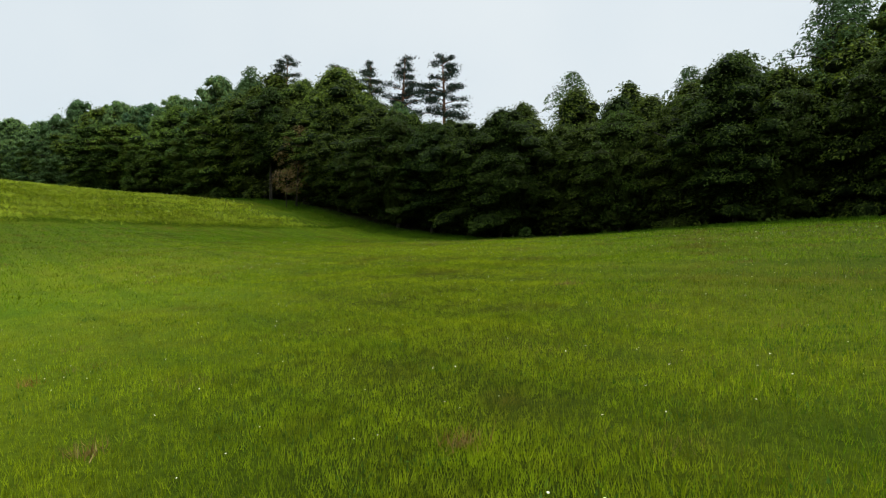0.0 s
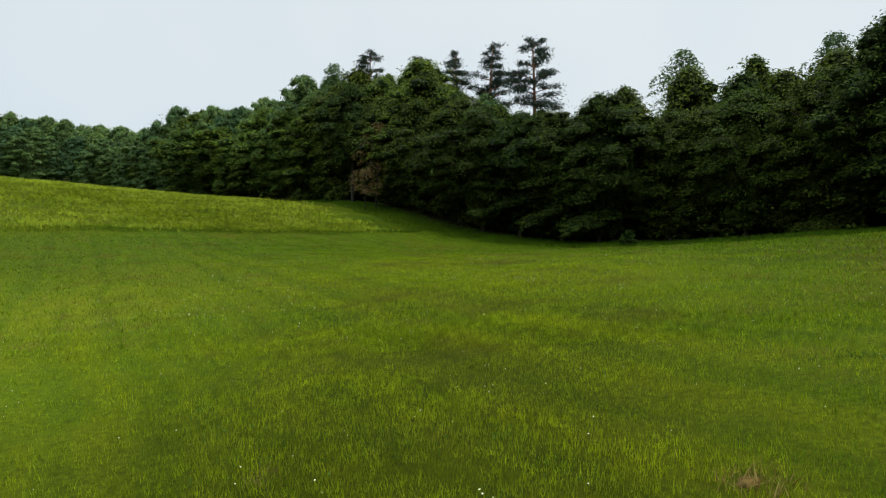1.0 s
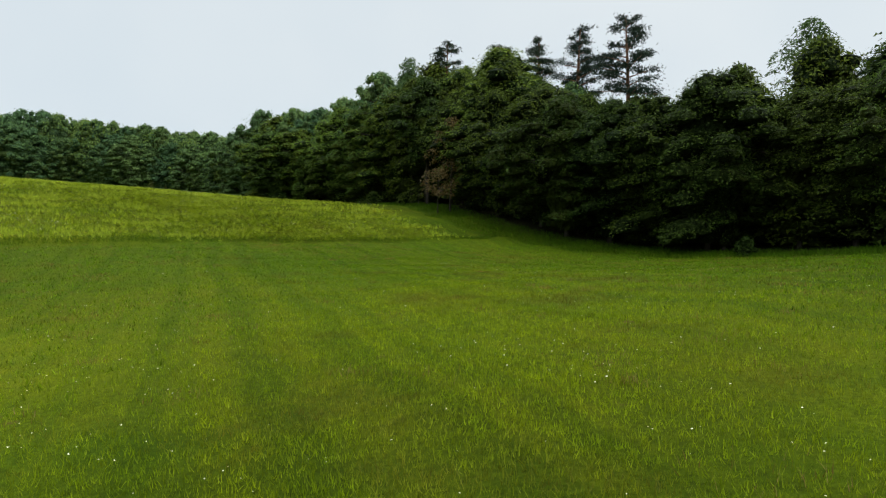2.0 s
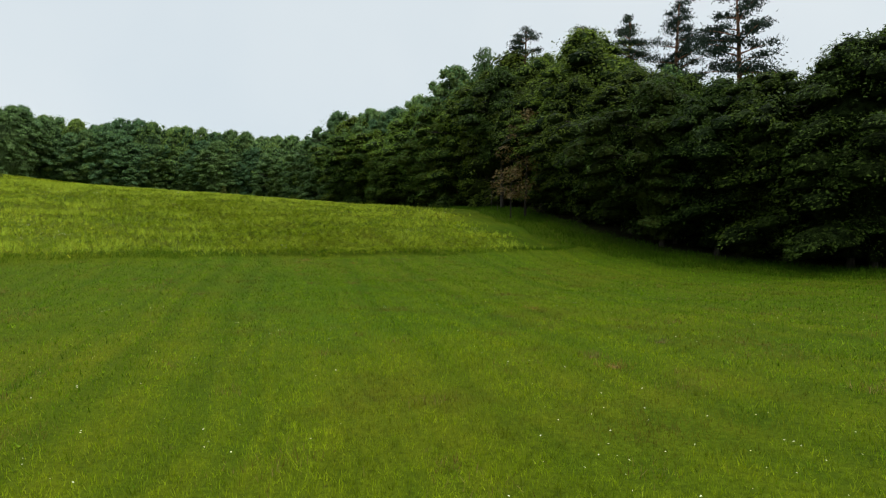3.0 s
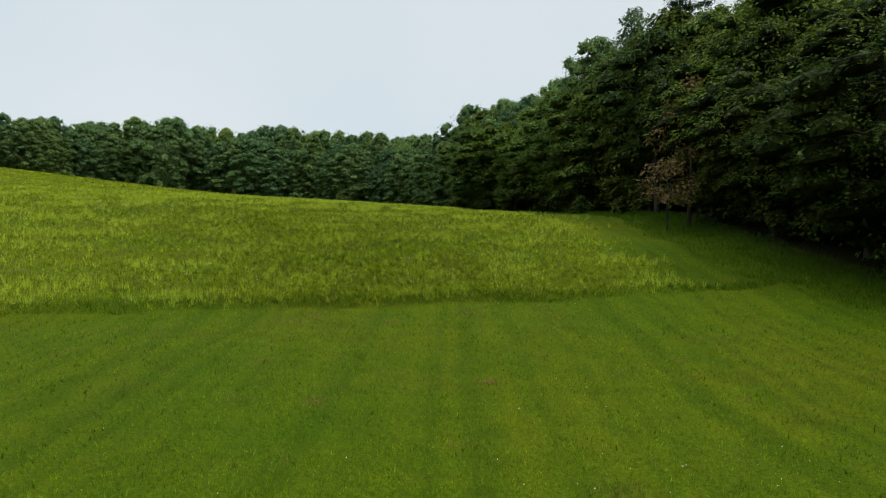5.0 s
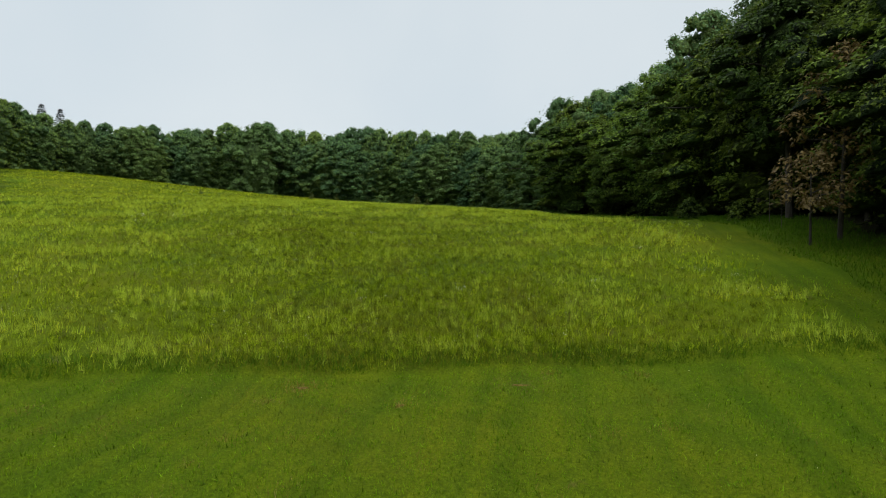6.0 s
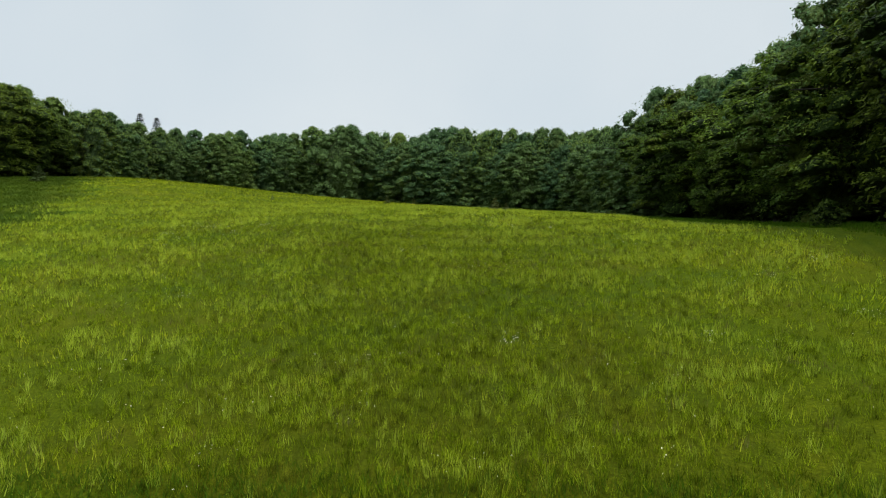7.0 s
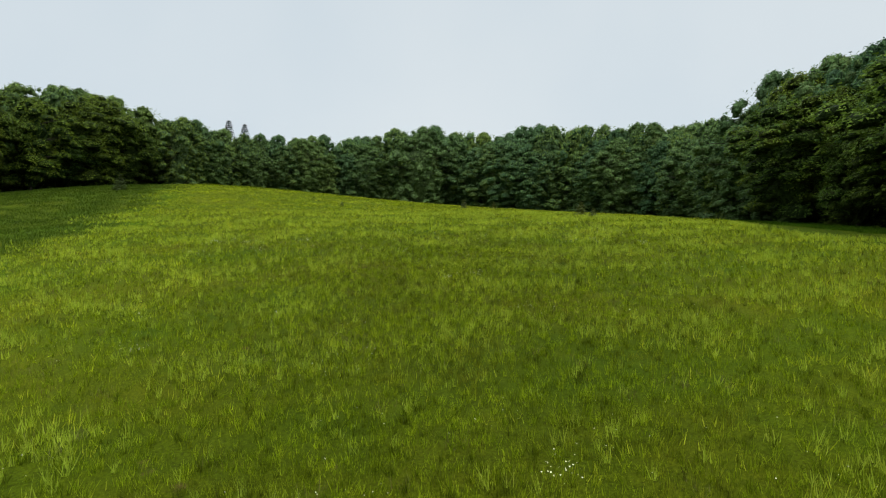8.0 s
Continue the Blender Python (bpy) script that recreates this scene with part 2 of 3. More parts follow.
def lush(x, y):
    """1 in the greener turf below the uncut grass, fading out down the meadow, and in shade painted by the wood."""
    below = 1.0 + (past_cut(x, y) + 8.0 + 1.5 * np.sin(0.23 * x + 0.4 * y)) / 22.0
    return np.clip(np.maximum(below, 2.0 - to_edge(x, y) / 14.0), 0, 1)


def rough_turf(x, y):
    """1 on the coarser, browner turf towards the wood at the near end of the meadow."""
    return np.clip((x - 0.5 - 0.12 * y + 0.6 * np.sin(0.8 * y)) / 5, 0, 1) * np.clip((44 - y) / 16, 0, 1)


def mesh_of(name, verts, faces):
    """A mesh out of arrays: verts (n, 3), faces (m, k)."""
    me = bpy.data.meshes.new(name)
    m, k = faces.shape
    me.vertices.add(len(verts))
    me.vertices.foreach_set("co", np.ascontiguousarray(verts, np.float32).ravel())
    me.loops.add(m * k)
    me.loops.foreach_set("vertex_index", np.ascontiguousarray(faces, np.int32).ravel())
    me.polygons.add(m)
    me.polygons.foreach_set("loop_start", np.arange(0, m * k, k, dtype=np.int32))
    me.update(calc_edges=True)
    return me


def axis(lo, hi, a, b, step):
    """Grid lines: even between a and b, ever wider out to lo and hi."""
    out = list(np.arange(a, b + 0.01, step))
    s, v = step, b
    while v < hi:
        s *= 1.22
        v += s
        out.append(v)
    s, v, low = step, a, []
    while v > lo:
        s *= 1.22
        v -= s
        low.append(v)
    return np.array(low[::-1] + out)


# the line over which the meadow is passed lowest, and how closely the grass is looked at there
PASS = ((0, 3, 2.9), (0, 15, 4.7), (-2.3, 27.6, 6.4), (-5.5, 36, 8), (-13.5, 47.5, 11), (-20.5, 54, 13), (-31, 60.5, 15), (-46, 67, 16))


def closeness(x, y, even=False):
    """Share of the full blade density at x, y: high near the line, thin far off it; even: alike all along it."""
    best = np.zeros(np.shape(x))
    for (ax, ay, ad), (bx, by, bd) in zip(PASS, PASS[1:]):
        dx, dy = bx - ax, by - ay
        u = np.clip(((x - ax) * dx + (y - ay) * dy) / (dx * dx + dy * dy), 0, 1)
        d = ad + (bd - ad) * u
        off = np.hypot(x - ax - u * dx, y - ay - u * dy)
        best = np.maximum(best, (2.9 / d) ** (0 if even else 1.3) / (1 + (off / (0.75 * d)) ** 2))
    return best


gx, gy = axis(-1800, 1800, -70, 34, 0.8), axis(-1800, 1800, -6, 96, 0.8)
X, Y = np.meshgrid(gx, gy, indexing="ij")
Z = height(X, Y) + ripple(X, Y)
nx, ny = X.shape
idx = np.arange(nx * ny).reshape(nx, ny)
quads = np.stack([idx[:-1, :-1], idx[1:, :-1], idx[1:, 1:], idx[:-1, 1:]], -1).reshape(-1, 4)
ground_mesh = mesh_of("ground", np.stack([X, Y, Z], -1).reshape(-1, 3), quads)
ground_mesh.polygons.foreach_set("use_smooth", np.ones(len(quads), bool))
# what grows where: uncut grass, woodland floor
grown = ground_mesh.attributes.new("uncut", "FLOAT", "POINT")
grown.data.foreach_set("value", uncut(X, Y).ravel().astype(np.float32))
lush_shade = ground_mesh.attributes.new("lush", "FLOAT", "POINT")
lush_shade.data.foreach_set("value", lush(X, Y).ravel().astype(np.float32))
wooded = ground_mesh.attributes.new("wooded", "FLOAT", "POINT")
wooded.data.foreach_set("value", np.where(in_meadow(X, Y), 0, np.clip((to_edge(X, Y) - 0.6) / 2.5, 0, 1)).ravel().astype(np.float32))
# ground tone: 0 dark between dense blades, 1 bright away from the pass line
gap_tone = ground_mesh.attributes.new("gap_tone", "FLOAT", "POINT")
off_pass = np.clip(1.05 - 1.15 * closeness(X, Y, True), 0, 1) * (1 - 0.8 * lush(X, Y) * (uncut(X, Y) < 0.5))
gap_tone.data.foreach_set("value", np.maximum(off_pass, 0.5 * np.clip((Y - 12) / 14, 0, 1) * (uncut(X, Y) < 0.5)).ravel().astype(np.float32))
coarse = ground_mesh.attributes.new("coarse", "FLOAT", "POINT")
coarse.data.foreach_set("value", rough_turf(X, Y).ravel().astype(np.float32))
ground = tagged(new("ground", ground_mesh), "rolling green meadow turf, mown below and uncut on the hill", "ground", kind="structure")


def turf():
    mat, n, l, p = material("turf")
    where = n.new("ShaderNodeTexCoord").outputs["Object"]
    fine = noise_of(n, l, where, 14.0, 8.0, 0.7)
    mid = noise_of(n, l, where, 1.1, 6.0, 0.6)
    broad = noise_of(n, l, where, 0.12, 4.0)
    cut = ramp(n, l, fine, ((0.3, (0.034, 0.048, 0.0016)), (0.52, (0.078, 0.105, 0.0028)), (0.75, (0.13, 0.165, 0.005))))
    high = ramp(n, l, fine, ((0.3, (0.028, 0.038, 0.001)), (0.52, (0.084, 0.110, 0.002)), (0.75, (0.17, 0.21, 0.007))))
    attr = n.new("ShaderNodeAttribute")
    attr.attribute_name = "uncut"
    swath = swaths(n, l, where)
    cut = blend(n, l, "MULTIPLY", 0.66, cut, swath)
    lush_shade_attr = n.new("ShaderNodeAttribute")
    lush_shade_attr.attribute_name = "lush"
    # turf darkened: greener below the uncut grass, painted shade beside the wood
    cut = blend(n, l, "MULTIPLY", lush_shade_attr.outputs["Fac"], cut, (0.8, 0.88, 0.84))
    coarse_attr = n.new("ShaderNodeAttribute")
    coarse_attr.attribute_name = "coarse"
    cut = blend(n, l, "MULTIPLY", coarse_attr.outputs["Fac"], cut, (0.62, 0.57, 0.7))
    col = blend(n, l, "MIX", attr.outputs["Fac"], cut, high)
    col = blend(n, l, "MULTIPLY", 1.0, col, ramp(n, l, mid, ((0.3, (0.8, 0.86, 0.88)), (0.5, (1, 1, 1)), (0.72, (1.18, 1.1, 1.06)))))
    col = blend(n, l, "MULTIPLY", 1.0, col, ramp(n, l, broad, ((0.35, (0.8, 0.95, 0.8)), (0.65, (1.2, 1.04, 1.1)))))
    # soil and gap shade darkened between modelled blades, turf brightened where they thin
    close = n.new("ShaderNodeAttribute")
    close.attribute_name = "gap_tone"
    gap_share = blend(n, l, "MIX", attr.outputs["Fac"], (0.42, 0.42, 0.42), (0.58, 0.58, 0.66))
    bright_share = blend(n, l, "MIX", attr.outputs["Fac"], (1.3, 1.34, 1.36), (0.95, 0.98, 1.06))
    col = blend(n, l, "MULTIPLY", 1.0, col, blend(n, l, "MIX", close.outputs["Fac"], gap_share, bright_share))
    bare = ramp(n, l, noise_of(n, l, where, 0.8, 3.0, 0.6), ((0.70, (0, 0, 0)), (0.76, (0.7, 0.7, 0.7))))
    col = blend(n, l, "MIX", bare, col, (0.10, 0.065, 0.022))
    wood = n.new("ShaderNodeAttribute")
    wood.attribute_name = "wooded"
    # leaf litter, near black: the deep shade under the trees is in its colour
    shaded_litter = ramp(n, l, fine, ((0.3, (0.010, 0.011, 0.004)), (0.7, (0.028, 0.026, 0.011))))
    col = blend(n, l, "MIX", wood.outputs["Fac"], col, shaded_litter)
    l.new(col, p.inputs["Base Color"])
    b = n.new("ShaderNodeBump")
    b.inputs["Strength"].default_value, b.inputs["Distance"].default_value = 0.8, 0.06
    l.new(fine, b.inputs["Height"])
    l.new(b.outputs[0], p.inputs["Normal"])
    p.inputs["Roughness"].default_value, p.inputs["Specular IOR Level"].default_value = 0.9, 0.03
    return mat


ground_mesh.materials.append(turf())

# ---- trees ----


def part(name, mesh, mat, parent, label=""):
    mesh.materials.append(mat)
    ob = new(name, mesh)
    ob.parent = parent
    return tagged(ob, label)


def tubes(name, paths, sides=6):
    """Tapered round limbs: paths are lists of (point, radius)."""
    verts, faces = [], []
    for path in paths:
        base = len(verts)
        for k, (p, r) in enumerate(path):
            d = Vector(path[min(k + 1, len(path) - 1)][0]) - Vector(path[max(k - 1, 0)][0])
            q = d.to_track_quat("Z", "Y")
            for s in range(sides):
                a = 2 * math.pi * s / sides
                verts.append(tuple(Vector(p) + q @ Vector((r * math.cos(a), r * math.sin(a), 0))))
        for k in range(len(path) - 1):
            for s in range(sides):
                t = (s + 1) % sides
                faces.append((base + k * sides + s, base + k * sides + t, base + (k + 1) * sides + t, base + (k + 1) * sides + s))
    me = mesh_of(name, np.array(verts), np.array(faces))
    me.polygons.foreach_set("use_smooth", np.ones(len(faces), bool))
    return me


def blades(name, centre, along, across):
    """Leaves as pointed four-cornered blades."""
    v = np.stack([centre - along, centre + across - 0.15 * along, centre + along, centre - across - 0.15 * along], 1).reshape(-1, 3)
    return mesh_of(name, v, np.arange(len(v)).reshape(-1, 4))


def leaflets(name, centre, along, across):
    """Small leaves as pointed triangles."""
    v = np.stack([centre - along * 0.8 + across, centre - along * 0.8 - across, centre + along * 1.2], 1).reshape(-1, 3)
    return mesh_of(name, v, np.arange(len(v)).reshape(-1, 3))


def leaf_axes(rng, n, out, tilt, size, slim):
    """Leaf directions round an outward heading: nearly level, drooping outwards, each turned a little."""
    yaw = rng.normal(0, 0.9, n)
    c, s = np.cos(yaw), np.sin(yaw)
    h = np.stack([out[:, 0] * c - out[:, 1] * s, out[:, 0] * s + out[:, 1] * c, rng.normal(-0.35, tilt, n)], 1)
    h /= np.linalg.norm(h, axis=1)[:, None]
    side = np.cross(h, np.stack([rng.normal(0, tilt, n), rng.normal(0, tilt, n), np.ones(n)], 1))
    side /= np.linalg.norm(side, axis=1)[:, None]
    k = size * rng.uniform(0.6, 1.4, n)[:, None]
    return h * k, side * k * slim


def broadleaf(name, seed, tall, wide, low, boughs, leaves, size, mat, label="", core=0.84, top=0.42, skirt=0.7, loose=0.06, shape=0.5, bough=0.32, gaps=0.0, puff=0.0):
    """A broadleaved tree: trunk with limbs, a domed crown of level, ragged boughs set with leaves, denser
    shade-coloured foliage within.
    """
    rng = np.random.default_rng(seed)
    root = new(name)
    lean = rng.normal(0, 0.02, 2)
    thick = 0.014 * tall
    wave = rng.uniform(0, 6.28, 4)

    def girth(t, a):
        """The crown's reach at the share t of its height, towards a."""
        full = (1 - (np.maximum(t - top, 0) / (1 - top)) ** 2.2) ** shape * (skirt + (1 - skirt) * np.minimum(1, t / top))
        return wide * np.maximum(full, 0.05) * (1 + 0.15 * np.sin(2 * a + wave[0] + 3 * t) + 0.14 * np.sin(3 * a + wave[1] - 6 * t) + 0.1 * np.sin(11 * t + a + wave[2]))

    paths = [[((lean[0] * z, lean[1] * z, z), r) for z, r in ((-0.4, 1.3 * thick), (0.3, thick), (0.35 * tall, 0.75 * thick), (0.7 * tall, 0.4 * thick), (0.9 * tall, 0.02))]]
    cs, als, acs = [], [], []

    def leaf_out(p, heading, normal, k):
        """Leaves at p, pointing along heading, facing along normal."""
        n = len(p)
        normal = normal + rng.normal(0, 0.42, (n, 3))
        normal /= np.linalg.norm(normal, axis=1)[:, None]
        side = np.cross(normal, heading + rng.normal(0, 0.5, (n, 3)))
        side /= np.linalg.norm(side, axis=1)[:, None] + 1e-9
        k = (k * rng.uniform(0.6, 1.4, n))[:, None]
        cs.append(p), als.append(np.cross(side, normal) * k), acs.append(side * k * 0.58)

    lumps = bmesh.new()
    for b in range(boughs):
        t = ((b + rng.uniform(0, 1)) / boughs) ** 0.85
        a = b * 2.399963 + rng.normal(0, 0.35)
        d = np.array([math.cos(a), math.sin(a), 0])
        r = wide * bough * rng.uniform(0.55, 1.3) * (1.05 - 0.34 * t)
        if rng.uniform() < gaps * (1 - 2.2 * t):
            continue
        flat = rng.uniform(0.42, 0.62) + 0.28 * t + puff
        reach = max(0.0, float(girth(t, a)) * (rng.uniform(0.74, 1.08) if t < 0.75 else rng.uniform(0.4, 0.9)) - 0.7 * r)
        z0 = max(tall * (low + (0.96 - low) * t) - 0.75 * flat * r, 0.3 * r)
        c0 = np.array([lean[0] * z0, lean[1] * z0, z0]) + d * reach
        # a bough: an umbrella of leaves over a dense heart, fingered at its rim and hanging outwards
        n = int(leaves * (r / (wide * bough)) ** 2) + 12
        g = rng.uniform(0, 6.2832, n)
        phi = np.arccos(1 - rng.uniform(0, 1.22, n))
        lobe = 1 + (0.2 * np.sin(3 * g + rng.uniform(0, 6.28)) + 0.15 * np.sin(5 * g + rng.uniform(0, 6.28))) * np.sin(phi) + 0.1 * np.sin(9 * phi + 4 * g)
        v = np.stack([np.sin(phi) * np.cos(g), np.sin(phi) * np.sin(g), np.cos(phi)], 1)
        p = v * (lobe * rng.uniform(0.86, 1.1, n))[:, None] * r
        p[:, 2] *= flat
        out = p @ d
        p[:, 2] -= 0.3 * np.maximum(out, 0) ** 2 / r
        p = c0 + p
        p[:, 2] = np.maximum(p[:, 2], 0.15)
        face = v * np.array([0.7, 0.7, 0.5]) + np.array([0, 0, 0.55])
        leaf_out(p, v + 0.4 * d - np.array([0, 0, 0.45]), face, np.full(n, size))
        # the bough's heart, in the colour darkened for shade
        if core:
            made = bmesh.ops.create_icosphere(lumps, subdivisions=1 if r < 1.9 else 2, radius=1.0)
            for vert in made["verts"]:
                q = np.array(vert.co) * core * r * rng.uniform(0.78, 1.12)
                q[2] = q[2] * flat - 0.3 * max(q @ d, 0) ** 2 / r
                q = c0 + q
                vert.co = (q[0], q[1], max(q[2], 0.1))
        if b % 3 == 0 and t < 0.85:
            z1 = max(0.3, z0 - 0.3 * reach)
            f = np.array([lean[0] * z1, lean[1] * z1, z1])
            m = 0.009 * reach + 0.015
            paths.append([(tuple(f), m * 1.6), (tuple(0.5 * f + 0.5 * c0 + np.array([0, 0, 0.08 * reach])), m), (tuple(c0 + d * 0.5 * r), m * 0.35)])
    # loose leaves between the boughs
    n = int(loose * sum(len(c) for c in cs))
    if n:
        t, a = rng.uniform(0, 1, n) ** 0.9, rng.uniform(0, 6.2832, n)
        d = np.stack([np.cos(a), np.sin(a), np.zeros(n)], 1)
        p = d * (girth(t, a) * rng.uniform(0.6, 0.9, n))[:, None] + np.stack([np.zeros(n), np.zeros(n), np.maximum(tall * (low + (0.95 - low) * t), 0.2)], 1)
        leaf_out(p, d - np.array([0, 0, 0.5]), d * 0.7 + np.array([0, 0, 0.6]), np.full(n, size))
    part("trunk", tubes("trunk", paths), BARK, root, "grey bark trunk with limbs")
    crown = part("crown", leaflets("crown", np.concatenate(cs), np.concatenate(als), np.concatenate(acs)), mat, root)
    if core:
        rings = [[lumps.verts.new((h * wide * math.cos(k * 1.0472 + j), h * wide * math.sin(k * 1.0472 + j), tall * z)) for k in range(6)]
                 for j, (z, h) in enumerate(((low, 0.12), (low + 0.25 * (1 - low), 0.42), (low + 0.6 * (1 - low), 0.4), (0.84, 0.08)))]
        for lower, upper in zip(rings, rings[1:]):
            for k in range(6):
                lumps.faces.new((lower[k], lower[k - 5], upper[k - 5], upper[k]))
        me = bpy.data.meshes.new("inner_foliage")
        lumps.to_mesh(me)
        part("inner_foliage", me, INNER_HAZE if mat is LEAF_HAZE else INNER_LIT if mat is LEAF_LIT else INNER_SHADE, crown, "dense foliage inside the crown, shade put into its colour")
    lumps.free()
    kind = {"shrub": "shrub", "bush": "bush", "weed_plant": "weed"}.get(name, "tree")
    return tagged(root, label, kind, "trees along the meadow edge" if kind == "tree" else {"bush": "bushes under the trees"}.get(kind, kind + "s"))


def pine(name, seed, tall, label):
    """A Scots pine: bare orange trunk, open crown of flat needle pads."""
    rng = np.random.default_rng(seed)
    root = new(name)
    paths = [[((0.2 * math.sin(z * 0.3), 0.15 * math.sin(z * 0.23), z), r) for z, r in ((-0.4, 0.26), (0.4 * tall, 0.19), (0.75 * tall, 0.11), (0.97 * tall, 0.03))]]
    cs, als, acs = [], [], []
    for b in range(24):
        t = (b + rng.uniform(0, 1)) / 24
        z0 = tall * (0.6 + 0.37 * t)
        a = b * 2.4 + rng.normal(0, 0.5)
        reach = (2.4 - 2.2 * t ** 1.5) * rng.uniform(0.25, 1.25)
        d = np.array([math.cos(a), math.sin(a), 0.05 + 0.3 * t])
        foot = np.array([0.2 * math.sin(z0 * 0.3), 0.15 * math.sin(z0 * 0.23), z0])
        tip = foot + d * reach
        paths.append([(tuple(foot - np.array([0, 0, 0.1])), 0.05), (tuple(tip - d * reach * 0.4), 0.03), (tuple(tip), 0.012)])
        for k in range(1 + int(1.6 * reach)):
            c0 = tip - d * reach * 0.27 * k + np.array([rng.normal(0, 0.25), rng.normal(0, 0.25), rng.normal(0.08, 0.08)])
            n = 150
            wide = rng.uniform(0.2, 0.42) * (1.15 - 0.4 * t)
            p = c0 + rng.normal(0, 1, (n, 3)) * np.array([wide, wide, 0.1])
            h = rng.normal(0, 1, (n, 3)) + np.array([0, 0, 0.6])
            h /= np.linalg.norm(h, axis=1)[:, None]
            side = np.cross(h, rng.normal(0, 1, (n, 3)))
            side /= np.linalg.norm(side, axis=1)[:, None]
            cs.append(p), als.append(h * 0.1), acs.append(side * 0.035)
    part("trunk", tubes("trunk", paths), PINE_BARK, root, "bare orange-brown pine trunk")
    part("crown", leaflets("crown", np.concatenate(cs), np.concatenate(als), np.concatenate(acs)), NEEDLE, root)
    return tagged(root, label, "pine tree", "pines behind the meadow edge")


def spruce(name, seed, tall, wide, tiers, mat, label, leaf=0.16):
    """A spruce: conical tiers of drooping needle sprays."""
    rng = np.random.default_rng(seed)
    root = new(name)
    cs, als, acs = [], [], []
    for k in range(tiers):
        t = k / tiers
        z0 = tall * (0.04 + 0.94 * t)
        for b in range(7):
            a = 6.2832 * (b + rng.uniform()) / 7
            reach = wide * (1 - t) ** 0.85 * rng.uniform(0.7, 1.15) + 0.008 * tall
            d = np.array([math.cos(a), math.sin(a)])
            n = max(6, int(26 * reach / wide))
            s = rng.uniform(0.1, 1, n) ** 0.7
            lat = rng.normal(0, 0.13, n) * reach
            p = np.stack([d[0] * s * reach - d[1] * lat, d[1] * s * reach + d[0] * lat, z0 + reach * (0.25 * s - 0.5 * s * s) - 0.1 * np.abs(lat)], 1)
            al, ac = leaf_axes(rng, n, np.repeat(d[None], n, 0), 0.3, leaf, 0.32)
            cs.append(p), als.append(al), acs.append(ac)
    part("trunk", tubes("trunk", [[((0, 0, -0.3), 0.02 * tall + 0.01), ((0, 0, tall * 0.5), 0.012 * tall), ((0, 0, tall * 0.9), 0.008)]]), BARK, root, "straight brown trunk")
    part("crown", blades("crown", np.concatenate(cs), np.concatenate(als), np.concatenate(acs)), mat, root)
    return tagged(root, label, "spruce tree", "")


BOUGHS = "dark green broadleaf tree with boughs down to the grass"
FRONT = [broadleaf("broadleaf_tree", 11 + i, 18.0, 5.5 + 0.5 * (i % 3), 0.05, 92, 360, 0.106, LEAF_SHADE, BOUGHS, top=0.5 + 0.07 * (i % 3), skirt=0.54, bough=0.27, gaps=0.88) for i in range(6)]
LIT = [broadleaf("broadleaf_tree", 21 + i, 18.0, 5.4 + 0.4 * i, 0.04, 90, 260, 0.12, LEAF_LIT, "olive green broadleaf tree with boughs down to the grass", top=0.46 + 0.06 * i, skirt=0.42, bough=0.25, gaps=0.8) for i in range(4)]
TRUNKED = [broadleaf("broadleaf_tree", 27 + i, 18.0, 4.6, 0.34, 50, 270, 0.135, LEAF_SHADE, "dark green broadleaf tree with a bare lower trunk", top=0.45, skirt=0.55) for i in range(2)]
BACK = [broadleaf("broadleaf_tree", 31 + i, 18.0, 5.2 + 0.5 * (i % 2), 0.03, 230, 72, 0.13, LEAF_HAZE, "green broadleaf tree in the closed wood", top=0.42 + 0.08 * (i % 3), skirt=0.75, shape=0.52, bough=0.165, puff=0.2) for i in range(6)]
SHADE = [broadleaf("broadleaf_tree", 91 + i, 18.0, 5.4, 0.04, 60, 200, 0.155, LEAF_SHADE, "dark green broadleaf tree in the closed wood", top=0.4) for i in range(3)]
BEHIND = [broadleaf("broadleaf_tree", 36 + i, 18.0, 5.2, 0.25, 120, 60, 0.14, LEAF_HAZE, "green broadleaf tree behind the first row of the wood", top=0.5, skirt=0.9, shape=0.5, bough=0.18, puff=0.25) for i in range(4)]
DEEP = [broadleaf("broadleaf_tree", 41 + i, 18.0, 5.4, 0.4, 60, 50, 0.17, LEAF_HAZE, "green broadleaf tree deep in the closed wood", top=0.45, skirt=0.9, shape=0.5, bough=0.22, puff=0.25) for i in range(3)]
PALE = [broadleaf("light_green_tree", 51 + i, 18.0, 3.1, 0.4, 60, 110, 0.13, LEAF_PALE, "slender light green tree rising over the wood", core=0, top=0.3, loose=0.1) for i in range(2)]
BROWN = [broadleaf("withered_tree", 55, 9.0, 2.3, 0.36, 26, 90, 0.1, LEAF_BROWN, "half withered tree with brown leaves at the wood edge", core=0, loose=0.1, bough=0.36),
         broadleaf("withered_tree", 56, 4.6, 2.2, 0.42, 13, 150, 0.085, LEAF_BROWN, "low withered tree with tan leaf sprays at the wood edge", core=0, loose=0.1, bough=0.4)]
SHRUBS = [broadleaf("shrub", 57 + i, 2.6, 1.5, 0.05, 26, 60, 0.1, LEAF_SHADE, "dark green leafy shrub at the foot of the wood", core=0.7) for i in range(2)]
WEEDS = [broadleaf("weed_plant", 81 + i, 0.7, 0.32, 0.1, 9, 8, 0.05, DARK_BLADES, "dark green leafy weed standing in the tall grass", core=0) for i in range(2)]
THICKET = [broadleaf("bush", 95 + i, 5.0, 3.0, 0.03, 20, 60, 0.16, LEAF_SHADE, "dark green bush growing under the trees", top=0.4) for i in range(3)]
PINES = [pine("pine_tree", 61 + i, 15.0, "tall open-crowned pine with an orange trunk") for i in range(4)]
